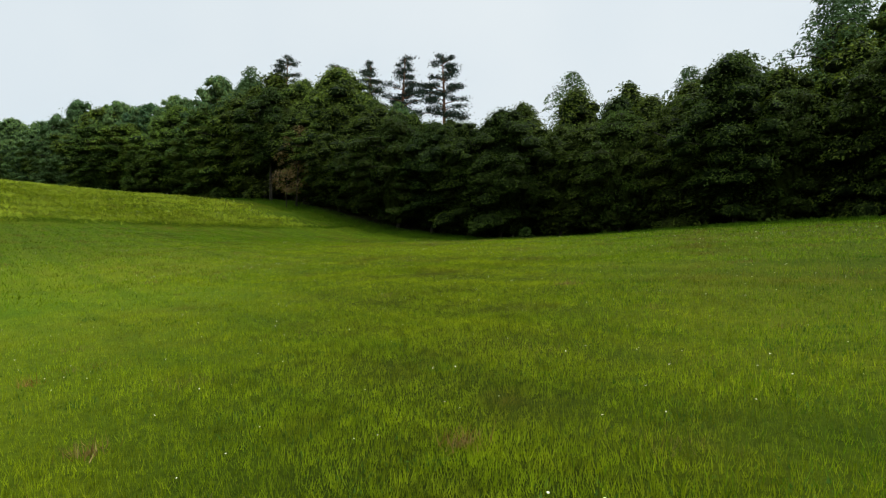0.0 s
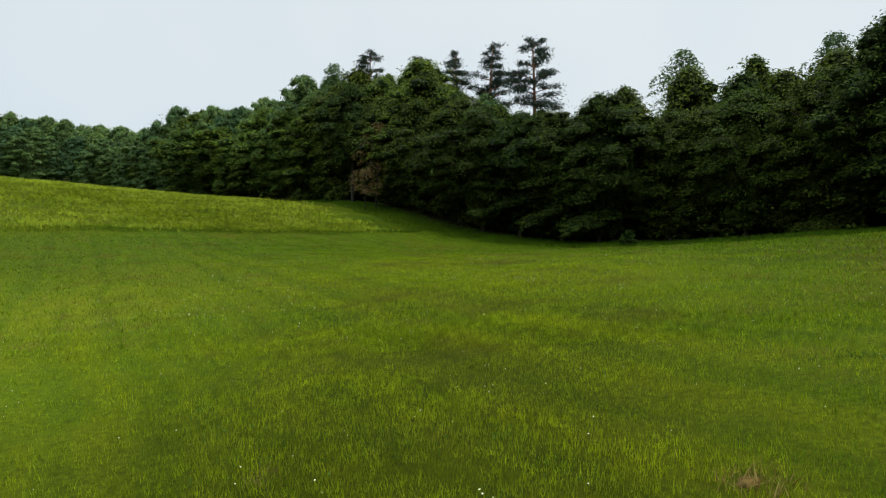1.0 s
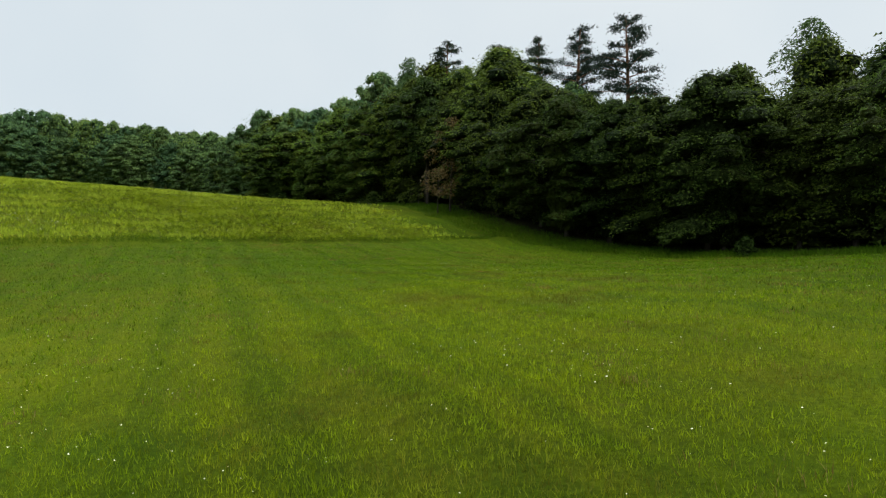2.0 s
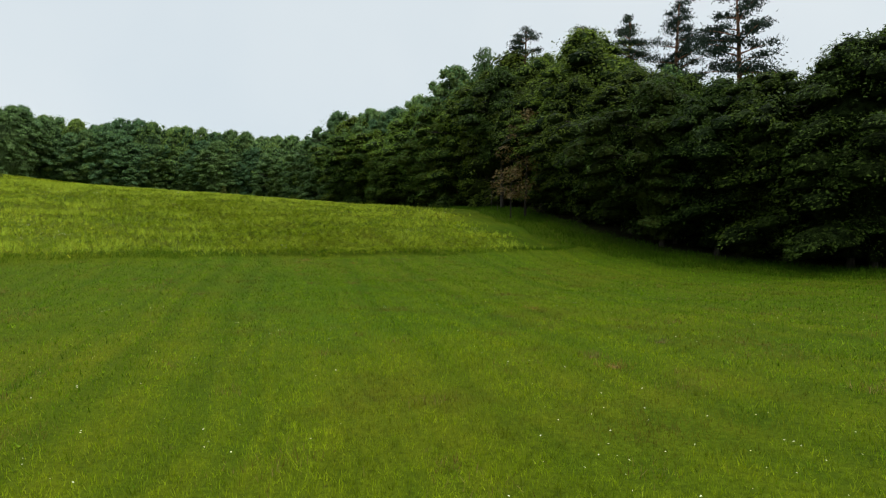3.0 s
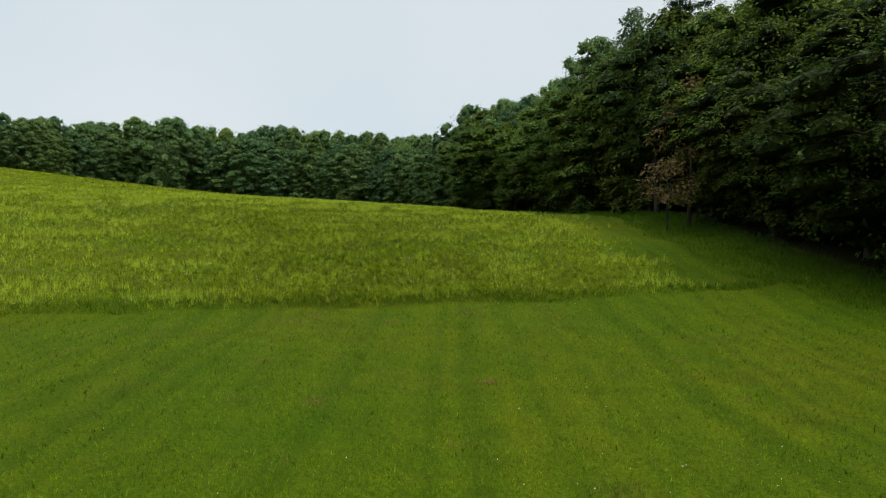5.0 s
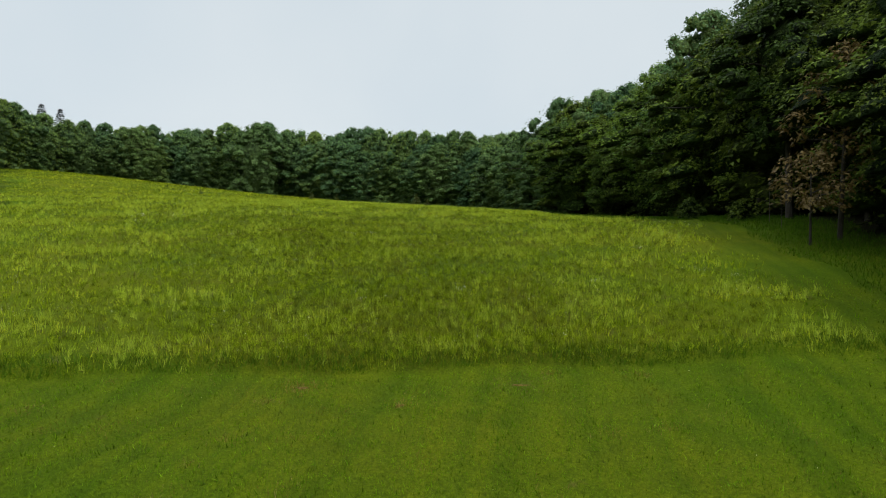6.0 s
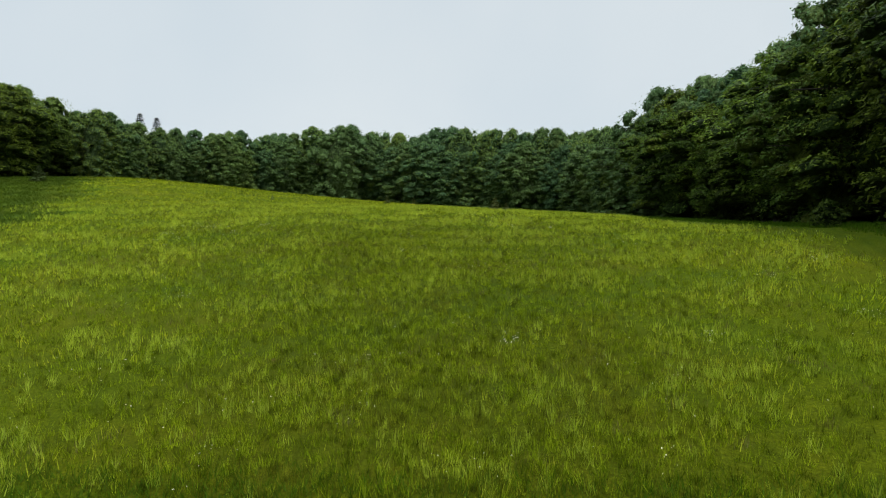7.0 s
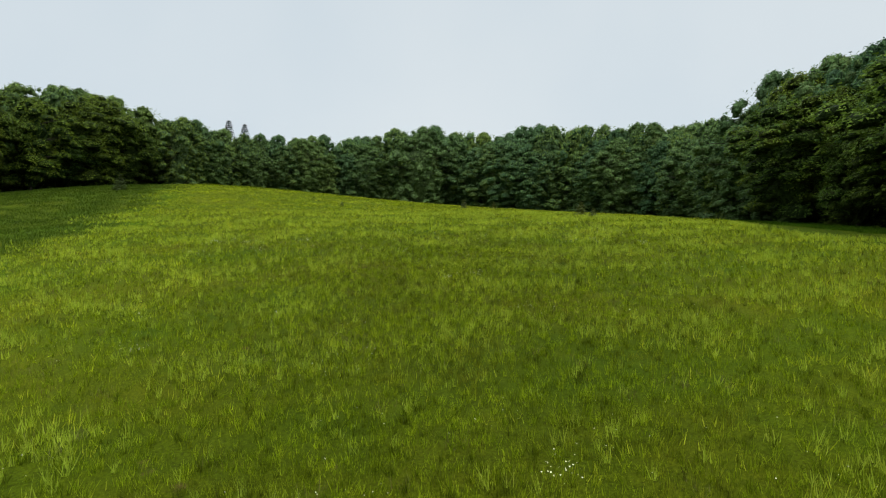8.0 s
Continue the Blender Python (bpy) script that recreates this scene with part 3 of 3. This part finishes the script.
SPRUCES = [spruce("spruce_tree", 71, 15.0, 2.7, 40, SPRUCE, "dark narrow spruce tree behind the wood edge", 0.22)]
SAPLINGS = [spruce("spruce_sapling", 75, 1.6, 0.6, 12, SAPLING, "small grey-green spruce sapling in the grass", 0.09)]

rng = np.random.default_rng(5)
used = set()


def stand(kind, x, y, tall, native, turn=None, fat=1.0):
    """A tree of that kind on the ground at x, y."""
    s = tall / native
    f = s * fat
    m = pose(x, y, float(height(x, y)) - 0.1, 0, 0, rng.uniform(0, 360) if turn is None else turn) @ Matrix.Diagonal((f, f, s, 1))
    if kind.name not in used:
        used.add(kind.name)
        kind.matrix_basis = m
        return kind
    made = copy_thing(kind, Matrix())
    made.matrix_basis = m
    return made


def along_edge(step, off, jitter):
    """Places along the wood's edge, off metres into the wood: x, y, height, share of the way."""
    left, out = 0.0, []
    for (ax, ay, ah), (bx, by, bh) in zip(EDGE, EDGE[1:]):
        length = math.hypot(bx - ax, by - ay)
        s = left
        while s < length:
            u = s / length
            nx_, ny_ = (by - ay) / length, -(bx - ax) / length
            o = off + rng.uniform(-jitter, jitter)
            out.append((ax + (bx - ax) * u + nx_ * o + rng.uniform(-0.8, 0.8), ay + (by - ay) * u + ny_ * o + rng.uniform(-0.8, 0.8), ah + (bh - ah) * u))
            s += step * rng.uniform(0.8, 1.2)
        left = s - length
    for (ax, ay, _), (bx, by, h), (cx, cy, _) in zip(EDGE, EDGE[1:], EDGE[2:]):
        p, q = Vector((bx - ax, by - ay)).normalized(), Vector((cx - bx, cy - by)).normalized()
        bend = p.x * q.y - p.y * q.x
        if bend > 0.2:
            for k in range(max(1, round(bend * off / step))):
                m = (p.lerp(q, (k + 0.5) / max(1, round(bend * off / step)))).normalized()
                out.append((bx + m.y * off, by - m.x * off, h))
    return out


# leaf copies by place: shaded near right, lit beyond, hazed far off
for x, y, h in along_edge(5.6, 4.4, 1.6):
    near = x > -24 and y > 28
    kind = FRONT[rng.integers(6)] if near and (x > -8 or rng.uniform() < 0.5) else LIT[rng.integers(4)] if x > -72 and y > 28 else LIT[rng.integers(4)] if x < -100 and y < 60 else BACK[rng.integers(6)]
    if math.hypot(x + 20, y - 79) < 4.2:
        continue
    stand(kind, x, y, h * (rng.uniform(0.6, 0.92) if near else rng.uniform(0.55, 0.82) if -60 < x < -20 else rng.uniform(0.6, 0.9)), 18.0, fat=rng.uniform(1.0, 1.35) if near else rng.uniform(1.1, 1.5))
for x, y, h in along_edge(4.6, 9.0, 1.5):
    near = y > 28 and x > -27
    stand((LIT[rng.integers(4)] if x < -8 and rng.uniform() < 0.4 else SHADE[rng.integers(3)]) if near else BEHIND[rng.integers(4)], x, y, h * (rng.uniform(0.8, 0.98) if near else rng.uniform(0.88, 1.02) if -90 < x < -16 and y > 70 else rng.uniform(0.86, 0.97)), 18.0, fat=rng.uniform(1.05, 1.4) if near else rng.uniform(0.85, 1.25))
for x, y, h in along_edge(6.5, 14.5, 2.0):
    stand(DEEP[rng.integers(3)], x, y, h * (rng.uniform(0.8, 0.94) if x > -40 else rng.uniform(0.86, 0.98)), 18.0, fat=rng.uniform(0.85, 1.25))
# bushes close the wood below its crowns
for off, step, tall in ((7.5, 5.5, 4.6), (12.5, 5.5, 5.0), (18.0, 6.5, 6.5), (26.0, 9.0, 9.5)):
    for x, y, h in along_edge(step, off, 1.0):
        stand(THICKET[rng.integers(3)], x, y, tall * rng.uniform(0.85, 1.2), 5.0, fat=rng.uniform(0.95, 1.2))
for x, y, h in ((6, 64.5, 13.8), (2.8, 67.5, 12.8), (-1.2, 69, 12.9), (-5, 71, 13.2)):
    stand(FRONT[int(y) % 6], x, y, h, 18.0, fat=1.25)
for i, (x, y, h) in enumerate(((-24.5, 90, 17), (-28.5, 95, 18))):
    stand(TRUNKED[i], x, y, h, 18.0, fat=1.1)
for x, y, h in ((30.5, 44.5, 12), (36, 51, 14), (41, 58, 15), (9, 70, 15.2), (14, 68, 16.4), (19, 66, 16.4), (-4, 78, 13.9), (1.5, 75.5, 13.7), (-9, 82, 15.2)):
    stand(SHADE[int(x) % 3], x, y, h, 18.0)
for x, y, h in along_edge(13, 22.0, 2.0):
    if x < -30:
        stand(DEEP[rng.integers(3)], x, y, h * rng.uniform(0.86, 0.97), 18.0, fat=rng.uniform(1.3, 1.6))
for x, y, h in ((-153, 60, 14.5), (-158, 63, 15), (-163, 116, 22), (-168, 122, 23.5), (-170, 112, 22)):
    stand(BACK[int(-x) % 5], x, y, h, 18.0, fat=1.2)
for x, y, h in ((40, 64, 17), (46, 54, 17), (52, 46, 17), (45, 38, 16), (58, 34, 17)):
    stand(DEEP[int(x) % 3], x, y, h, 18.0, fat=1.2)
for kind in FRONT + LIT + BACK + SHADE + BEHIND + DEEP + THICKET:
    if kind.name not in used:
        for ob in (*kind.children_recursive, kind):
            bpy.data.objects.remove(ob)
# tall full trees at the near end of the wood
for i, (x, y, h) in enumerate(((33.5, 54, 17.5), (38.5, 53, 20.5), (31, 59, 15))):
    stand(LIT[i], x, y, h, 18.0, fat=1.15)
# pines over the wood
for i, (x, y, h) in enumerate(((0.0, 79.3, 21.7), (-5.7, 91, 22.5), (-10.6, 92, 21.5), (-15.3, 90, 20.5), (-24.3, 98, 23.0), (-37.6, 106, 20.5), (11.5, 85, 16), (20, 76, 15.5))):
    stand(PINES[i % 4], x, y, h, 15.0)
# slender lighter trees
for i, (x, y, h) in enumerate(((15.8, 78, 20.2), (24.5, 62, 16.5), (32.5, 52, 20.5), (36, 55, 21), (-30, 99, 22))):
    stand(PALE[i % 2], x, y, h, 18.0)
stand(BROWN[0], -18.7, 80.5, 11.0, 9.0, fat=0.9)
stand(BROWN[1], -19.5, 78.6, 5.2, 4.6, fat=1.0)
for i, (x, y, h) in enumerate(((7.8, 59.0, 1.4), (-27, 88.5, 1.8), (-33.5, 93.5, 2.0))):
    stand(SHRUBS[i % 2], x, y, h, 2.6)
for x, y, h in ((-193.2, 73.5, 22.6), (-192.8, 77.5, 21.9), (-155, 52, 15.5)):
    stand(SPRUCES[0], x, y, h, 15.0, fat=1.45)
for x, y, h in ((-180, 180, 27), (-186, 178, 26), (-190, 175, 24.5)):
    stand(BACK[int(-x) % 5], x, y, h, 18.0, fat=0.8)
# thin bare stems at the foot of the wood


def bare_stem(seed, tall):
    r = np.random.default_rng(seed)
    root = new("bare_sapling")
    trunk = [((0.06 * math.sin(2 * z), 0.05 * z, z * tall), 0.022 * (1.05 - z)) for z in np.linspace(-0.05, 1, 7)]
    part("trunk", tubes("trunk", [trunk], 5), PALE_BARK, root)
    for k in range(7):
        z = r.uniform(0.3, 0.9)
        a, g = r.uniform(0, 6.28), tall * 0.28 * (1.15 - z)
        p = np.array([0.06 * math.sin(2 * z), 0.05 * z, z * tall])
        d = np.array([math.cos(a), math.sin(a), 0.5])
        part("twig", tubes("twig", [[(tuple(p), 0.011), (tuple(p + d * g * 0.6), 0.008), (tuple(p + d * g + np.array([0, 0, -0.08])), 0.003)]], 4), PALE_BARK, root)
    return tagged(root, "thin grey leafless sapling at the foot of the wood", "sapling", "bare saplings")


for i, (x, y, h) in enumerate(((-22.6, 83.4, 4.2), (-24.3, 86, 3.6))):
    stand(bare_stem(101 + i, h), x, y, h, h)
# saplings out on the grass
for x, y, h in ((-74, 97.2, 2.0), (-69.5, 95.3, 1.4), (-96.7, 76.7, 1.0), (-96.8, 94.4, 1.6), (-100, 101, 1.5), (-122.4, 50.3, 2.6)):
    stand(SAPLINGS[0], x, y, h, 1.6, fat=1.35)
# dark weeds among the tall grass
for i, (x, y, h) in enumerate(((-55.2, 78.5, 0.35), (-68.3, 66.7, 0.4), (-106.2, 75.3, 0.9), (-104.3, 75.5, 0.6), (-102.6, 75.9, 0.6), (-99.3, 76.4, 0.5))):
    stand(WEEDS[i % 2], x, y, h, 0.7)

# ---- grass ----


def scatter(count, x0, x1, y0, y1, keep):
    """Random places in a rectangle, thinned by keep(x, y) between 0 and 1."""
    x, y = rng.uniform(x0, x1, count), rng.uniform(y0, y1, count)
    ok = rng.uniform(size=count) < keep(x, y)
    return x[ok], y[ok]


def grass(name, x, y, length, width, bend, mat, label):
    """Blades as slim bent triangles, all in one mesh."""
    n = len(x)
    z = height(x, y) + ripple(x, y) - 0.01
    a, b = rng.uniform(0, 6.2832, n), rng.uniform(0, 6.2832, n)
    L = length * rng.uniform(0.55, 1.3, n)
    w = width * rng.uniform(0.6, 1.3, n) / 2
    k = L * bend * rng.uniform(0.2, 1.4, n)
    foot = np.stack([x, y, z], 1)
    side = np.stack([np.cos(a) * w, np.sin(a) * w, np.zeros(n)], 1)
    tip = foot + np.stack([np.cos(b) * k, np.sin(b) * k, np.sqrt(np.maximum(L * L - k * k, 0.2 * L * L))], 1)
    v = np.stack([foot - side, foot + side, tip], 1).reshape(-1, 3)
    me = mesh_of(name, v, np.arange(3 * n).reshape(-1, 3))
    me.materials.append(mat)
    return tagged(new(name, me), label, "grass", kind="stuff")


# bare scrapes in the turf: x, y, half length, half width, turn
SCRAPES = ((0.12, 3.45, 0.11, 0.07, 20), (-2.05, 3.65, 0.09, 0.05, 70), (-3.76, 5.7, 0.09, 0.06, 0), (2.1, 10.8, 0.2, 0.13, 40), (-18.5, 55.0, 0.6, 0.16, 50), (-21.9, 50.7, 0.4, 0.16, 45), (-19.5, 51.9, 0.22, 0.12, 60), (-5.6, 41.1, 0.28, 0.16, 30), (-2.1, 33.6, 0.16, 0.12, 60),
           (-1.6, 33.0, 0.22, 0.12, 20), (-1.1, 35.5, 0.18, 0.12, 80), (-14.8, 44.8, 0.25, 0.14, 70), (-13.0, 48.7, 0.24, 0.14, 20))


def scraped(x, y):
    out = np.zeros(np.shape(x), bool)
    for cx, cy, a, b, turn in SCRAPES:
        c, s = math.cos(radians(turn)), math.sin(radians(turn))
        u, v = ((x - cx) * c + (y - cy) * s) / a, (-(x - cx) * s + (y - cy) * c) / b
        out |= u * u + v * v < 0.5
    return out


def mown_only(x, y):
    return (uncut(x, y) < 0.5) * in_meadow(x, y) * ~scraped(x, y)


def scrape(cx, cy, a, b, turn):
    """A low ragged scrape of bare soil, following the turf."""
    a, b = 0.6 * a, 0.6 * b
    ang = np.arange(22) * 2 * math.pi / 22
    pts = [np.zeros((1, 2))]
    for ring in (0.35, 0.7, 1.0):
        r = ring * rng.uniform(0.45, 1.2, 22)
        pts.append(np.stack([np.cos(ang) * r * a, np.sin(ang) * r * b], 1))
    p = np.concatenate(pts)
    c, s = math.cos(radians(turn)), math.sin(radians(turn))
    x, y = cx + p[:, 0] * c - p[:, 1] * s, cy + p[:, 0] * s + p[:, 1] * c
    lift = np.concatenate([[0.02], np.full(22, 0.018), np.full(22, 0.012), np.full(22, -0.02)]) + rng.uniform(-0.008, 0.008, 67)
    faces = [(0, 1 + k, 1 + (k + 1) % 22) for k in range(22)]
    for ring in (1, 23):
        for k in range(22):
            m = (k + 1) % 22
            faces += [(ring + k, ring + 22 + k, ring + 22 + m), (ring + k, ring + 22 + m, ring + m)]
    me = mesh_of("soil_patch", np.stack([x, y, height(x, y) + ripple(x, y) + lift], 1), np.array(faces))
    me.materials.append(SOIL)
    return tagged(new("soil_patch", me), "small scrape of bare brown soil in the turf", "bare soil", "soil patches")


for row in SCRAPES:
    scrape(*row)


x, y = scatter(1200000, -10, 11, 0.8, 17, lambda x, y: mown_only(x, y) * closeness(x, y))
coarser = rng.uniform(size=len(x)) < 0.65 * rough_turf(x, y)
grass("short_grass", x[~coarser], y[~coarser], 0.072, 0.005, 0.42, MOWN, "short mown green grass on the meadow")
grass("coarse_grass", x[coarser], y[coarser], 0.085, 0.0055, 0.5, LUSH_SHADE, "coarse darker green grass in the mown turf")
x, y = scatter(3300000, -38, 18, 15, 62, lambda x, y: mown_only(x, y) * closeness(x, y) * 1.6)
green = rng.uniform(size=len(x)) < np.maximum(lush(x, y), 0.7 * rough_turf(x, y))
grass("short_grass", x[~green], y[~green], 0.095, 0.0095, 0.55, MOWN, "short mown green grass on the meadow")
grass("lush_short_grass", x[green], y[green], 0.095, 0.0095, 0.55, LUSH_SHADE, "greener mown grass below the uncut hill and, darkened as shade, by the wood")
x, y = scatter(220000, -48, 30, 12, 72, lambda x, y: mown_only(x, y) * np.clip(1.1 - 5 * closeness(x, y), 0, 1))
green = rng.uniform(size=len(x)) < lush(x, y)
grass("short_grass", x[~green], y[~green], 0.12, 0.03, 0.85, MOWN, "short mown green grass on the meadow")
grass("lush_short_grass", x[green], y[green], 0.12, 0.03, 0.85, LUSH_SHADE, "greener mown grass below the uncut hill and, darkened as shade, by the wood")


def tufted(count, per, spread, x0, x1, y0, y1, keep):
    """Places in close tufts."""
    cx, cy = scatter(count, x0, x1, y0, y1, keep)
    w = np.repeat(rng.uniform(0.4, 1.3, len(cx)) * spread, per)
    return np.repeat(cx, per) + rng.normal(0, 1, len(w)) * w, np.repeat(cy, per) + rng.normal(0, 1, len(w)) * w


x, y = tufted(430000, 13, 0.062, -72, -8, 40, 96, lambda x, y: uncut(x, y) * np.minimum(closeness(x, y) ** 1.25 * 3.6, 0.42))
grass("tall_grass", x, y, 0.17 + 0.16 * np.repeat(rng.uniform(0, 1, len(x) // 13) ** 2, 13), 0.0105, 0.45, TALL, "tall uncut meadow grass on the hill")
x, y = scatter(300000, -140, -16, 44, 122, lambda x, y: uncut(x, y) * np.clip(1.15 - 16 * closeness(x, y), 0, 1))
grass("tall_grass", x, y, 0.24, 0.04, 0.7, TALL, "tall uncut meadow grass on the hill")


def rich(x, y):
    """Where the pale flowering grasses stand thick: in broken drifts."""
    return np.clip(1.3 * np.sin(0.7 * x + 2 * np.sin(0.31 * y)) * np.sin(0.55 * y + 1.7 * np.sin(0.23 * x)) + 0.25, 0.12, 1)


def thin(x, y):
    """Blades grow wider where only their mass is seen."""
    return np.clip(1.2 - 8 * closeness(x, y), 0, 1)


x, y = tufted(21000, 16, 0.07, -88, -8, 40, 102, lambda x, y: uncut(x, y) * rich(x, y))
grass("grass_tufts", x, y, 0.34, 0.0075 + 0.014 * thin(x, y), 0.4, HEADS, "pale yellowish grass tufts with seed heads")
x, y = tufted(24000, 6, 0.2, -130, -8, 40, 120, lambda x, y: (uncut(x, y) > 0.5) * rich(x, y))
grass("seed_heads", x, y, 0.27, 0.006 + 0.02 * thin(x, y), 0.45, HEADS, "pale yellowish seed heads above the tall grass")
# strip of lush grass, coloured dark to carry the shadow below the uncut edge
u, v = rng.uniform(-34, 24, 62000), rng.uniform(-0.35, 1.5, 62000)
x, y = -23.6 + 0.604 * u - 0.797 * v, 50.4 + 0.797 * u + 0.604 * v
keep = (past_cut(x, y) > -0.05) & (rng.uniform(size=len(x)) < 0.6 - 0.45 * v) & (to_edge(x, y) > 3)
x, y = x[keep], y[keep]
grass("rank_grass", x, y, 0.24, 0.018, 0.6, EDGE_DARK, "lush dark green grass along the uncut edge, its foot shadow in the colour")
# darker green blades over the cut lane towards the left wood
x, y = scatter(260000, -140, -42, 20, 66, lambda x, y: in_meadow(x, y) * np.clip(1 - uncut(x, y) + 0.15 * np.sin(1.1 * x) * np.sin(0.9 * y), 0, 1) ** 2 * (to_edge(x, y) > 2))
grass("rank_grass", x, y, 0.2, 0.05, 0.6, DARK_BLADES, "dark green grass on the cut lane")
# dry straw in thin patches, low dark leaves of clover and plantain
x, y = tufted(150, 130, 0.17, -9, 11, 1.5, 18, lambda x, y: mown_only(x, y) * (0.35 + 0.65 * rough_turf(x, y)))
grass("dry_grass", x, y, 0.07, 0.0042, 0.7, STRAW, "dry brown straw in the mown grass")
x, y = tufted(420, 60, 0.3, -38, 14, 16, 58, lambda x, y: mown_only(x, y))
grass("dry_grass", x, y, 0.12, 0.009, 0.6, STRAW, "dry brown straw in the mown grass")
x, y = tufted(520, 60, 0.17, -9, 9, 1.2, 14, lambda x, y: mown_only(x, y) * np.clip(2 * closeness(x, y), 0, 1))
grass("clover_leaves", x, y, 0.04, 0.02, 0.95, CLOVER, "low dark green clover leaves in the mown grass")
for cx, cy, a, b, turn in SCRAPES:
    n = int(700 * a)
    grass("dry_grass", cx + rng.normal(0, 0.7 * a, n), cy + rng.normal(0, 0.7 * a, n), 0.12, 0.009, 0.7, STRAW, "dry brown straw round bare soil")
x, y = tufted(900, 26, 0.25, -70, -8, 42, 90, lambda x, y: uncut(x, y) * 0.6)
grass("dry_grass", x, y, 0.24, 0.010, 0.4, STRAW, "thin brown flowering grass stalks on the hill")
# tall weeds along the foot of the wood
foot = [(ax, ay, bx, by) for (ax, ay, _), (bx, by, _) in zip(EDGE[:14], EDGE[1:15])]
far = np.array([math.hypot(bx - ax, by - ay) for ax, ay, bx, by in foot])
pick, u = rng.choice(len(foot), 70000, p=far / far.sum()), rng.uniform(0, 1, 70000)
ax, ay, bx, by = np.array(foot)[pick].T
off = 3.0 * rng.uniform(0, 1, 70000) ** 1.3 * np.sign(rng.uniform(-1, 1, 70000)) + 0.4 * np.sin(0.9 * ax + 9 * u)
x, y = ax + (bx - ax) * u + (by - ay) / far[pick] * off, ay + (by - ay) * u - (bx - ax) / far[pick] * off
grass("verge_weeds", x, y, 0.3, 0.035, 0.55, EDGE_DARK, "rank green weeds along the foot of the wood")


def flowers(name, x, y, up, radius, mat, label):
    """Small six-petalled flower heads, tilted a little."""
    n = len(x)
    z = height(x, y) + ripple(x, y) + up * rng.uniform(0.7, 1.2, n)
    r = radius * rng.uniform(0.6, 1.25, n)
    c = np.stack([x, y, z], 1)
    rim = [c + np.stack([np.cos(a) * r, np.sin(a) * r, r * rng.uniform(-0.5, 0.5, n)], 1) for a in np.arange(6) * math.pi / 3]
    v = [np.stack([c + np.array([0, 0, 0.004]), rim[k], rim[(k + 1) % 6]], 1) for k in range(6)]
    v = np.concatenate(v).reshape(-1, 3)
    me = mesh_of(name, v, np.arange(len(v)).reshape(-1, 3))
    me.materials.append(mat)
    return tagged(new(name, me), label, "flowers", kind="stuff")


def drifts(x, y):
    return np.clip(1.6 * np.sin(0.5 * x + 2 * np.sin(0.37 * y)) * np.sin(0.61 * y + 1.5 * np.sin(0.29 * x)) + 0.25, 0.08, 1)


x, y = scatter(2600, -16, 14, 2, 20, lambda x, y: mown_only(x, y) * 0.45)
flowers("daisies", x, y, 0.085, 0.006, petal, "small white daisies in the mown grass")
x, y = scatter(9000, -32, 12, 16, 60, lambda x, y: mown_only(x, y) * drifts(x, y) * (1.05 - lush(x, y)) * 0.75)
flowers("daisies", x, y, 0.135, 0.0095, petal, "small white daisies in the mown grass")
x, y = tufted(420, 12, 0.7, -60, -10, 42, 85, lambda x, y: (uncut(x, y) > 0.5) * drifts(x + 3, y))
flowers("meadow_flowers", x, y, 0.33, 0.011, petal, "cream-white flower heads among the tall grass")
x, y = tufted(70, 30, 0.3, -60, -10, 42, 85, lambda x, y: (uncut(x, y) > 0.5) * drifts(x + 3, y))
flowers("meadow_flowers", x, y, 0.35, 0.012, petal, "cream-white flower heads among the tall grass")
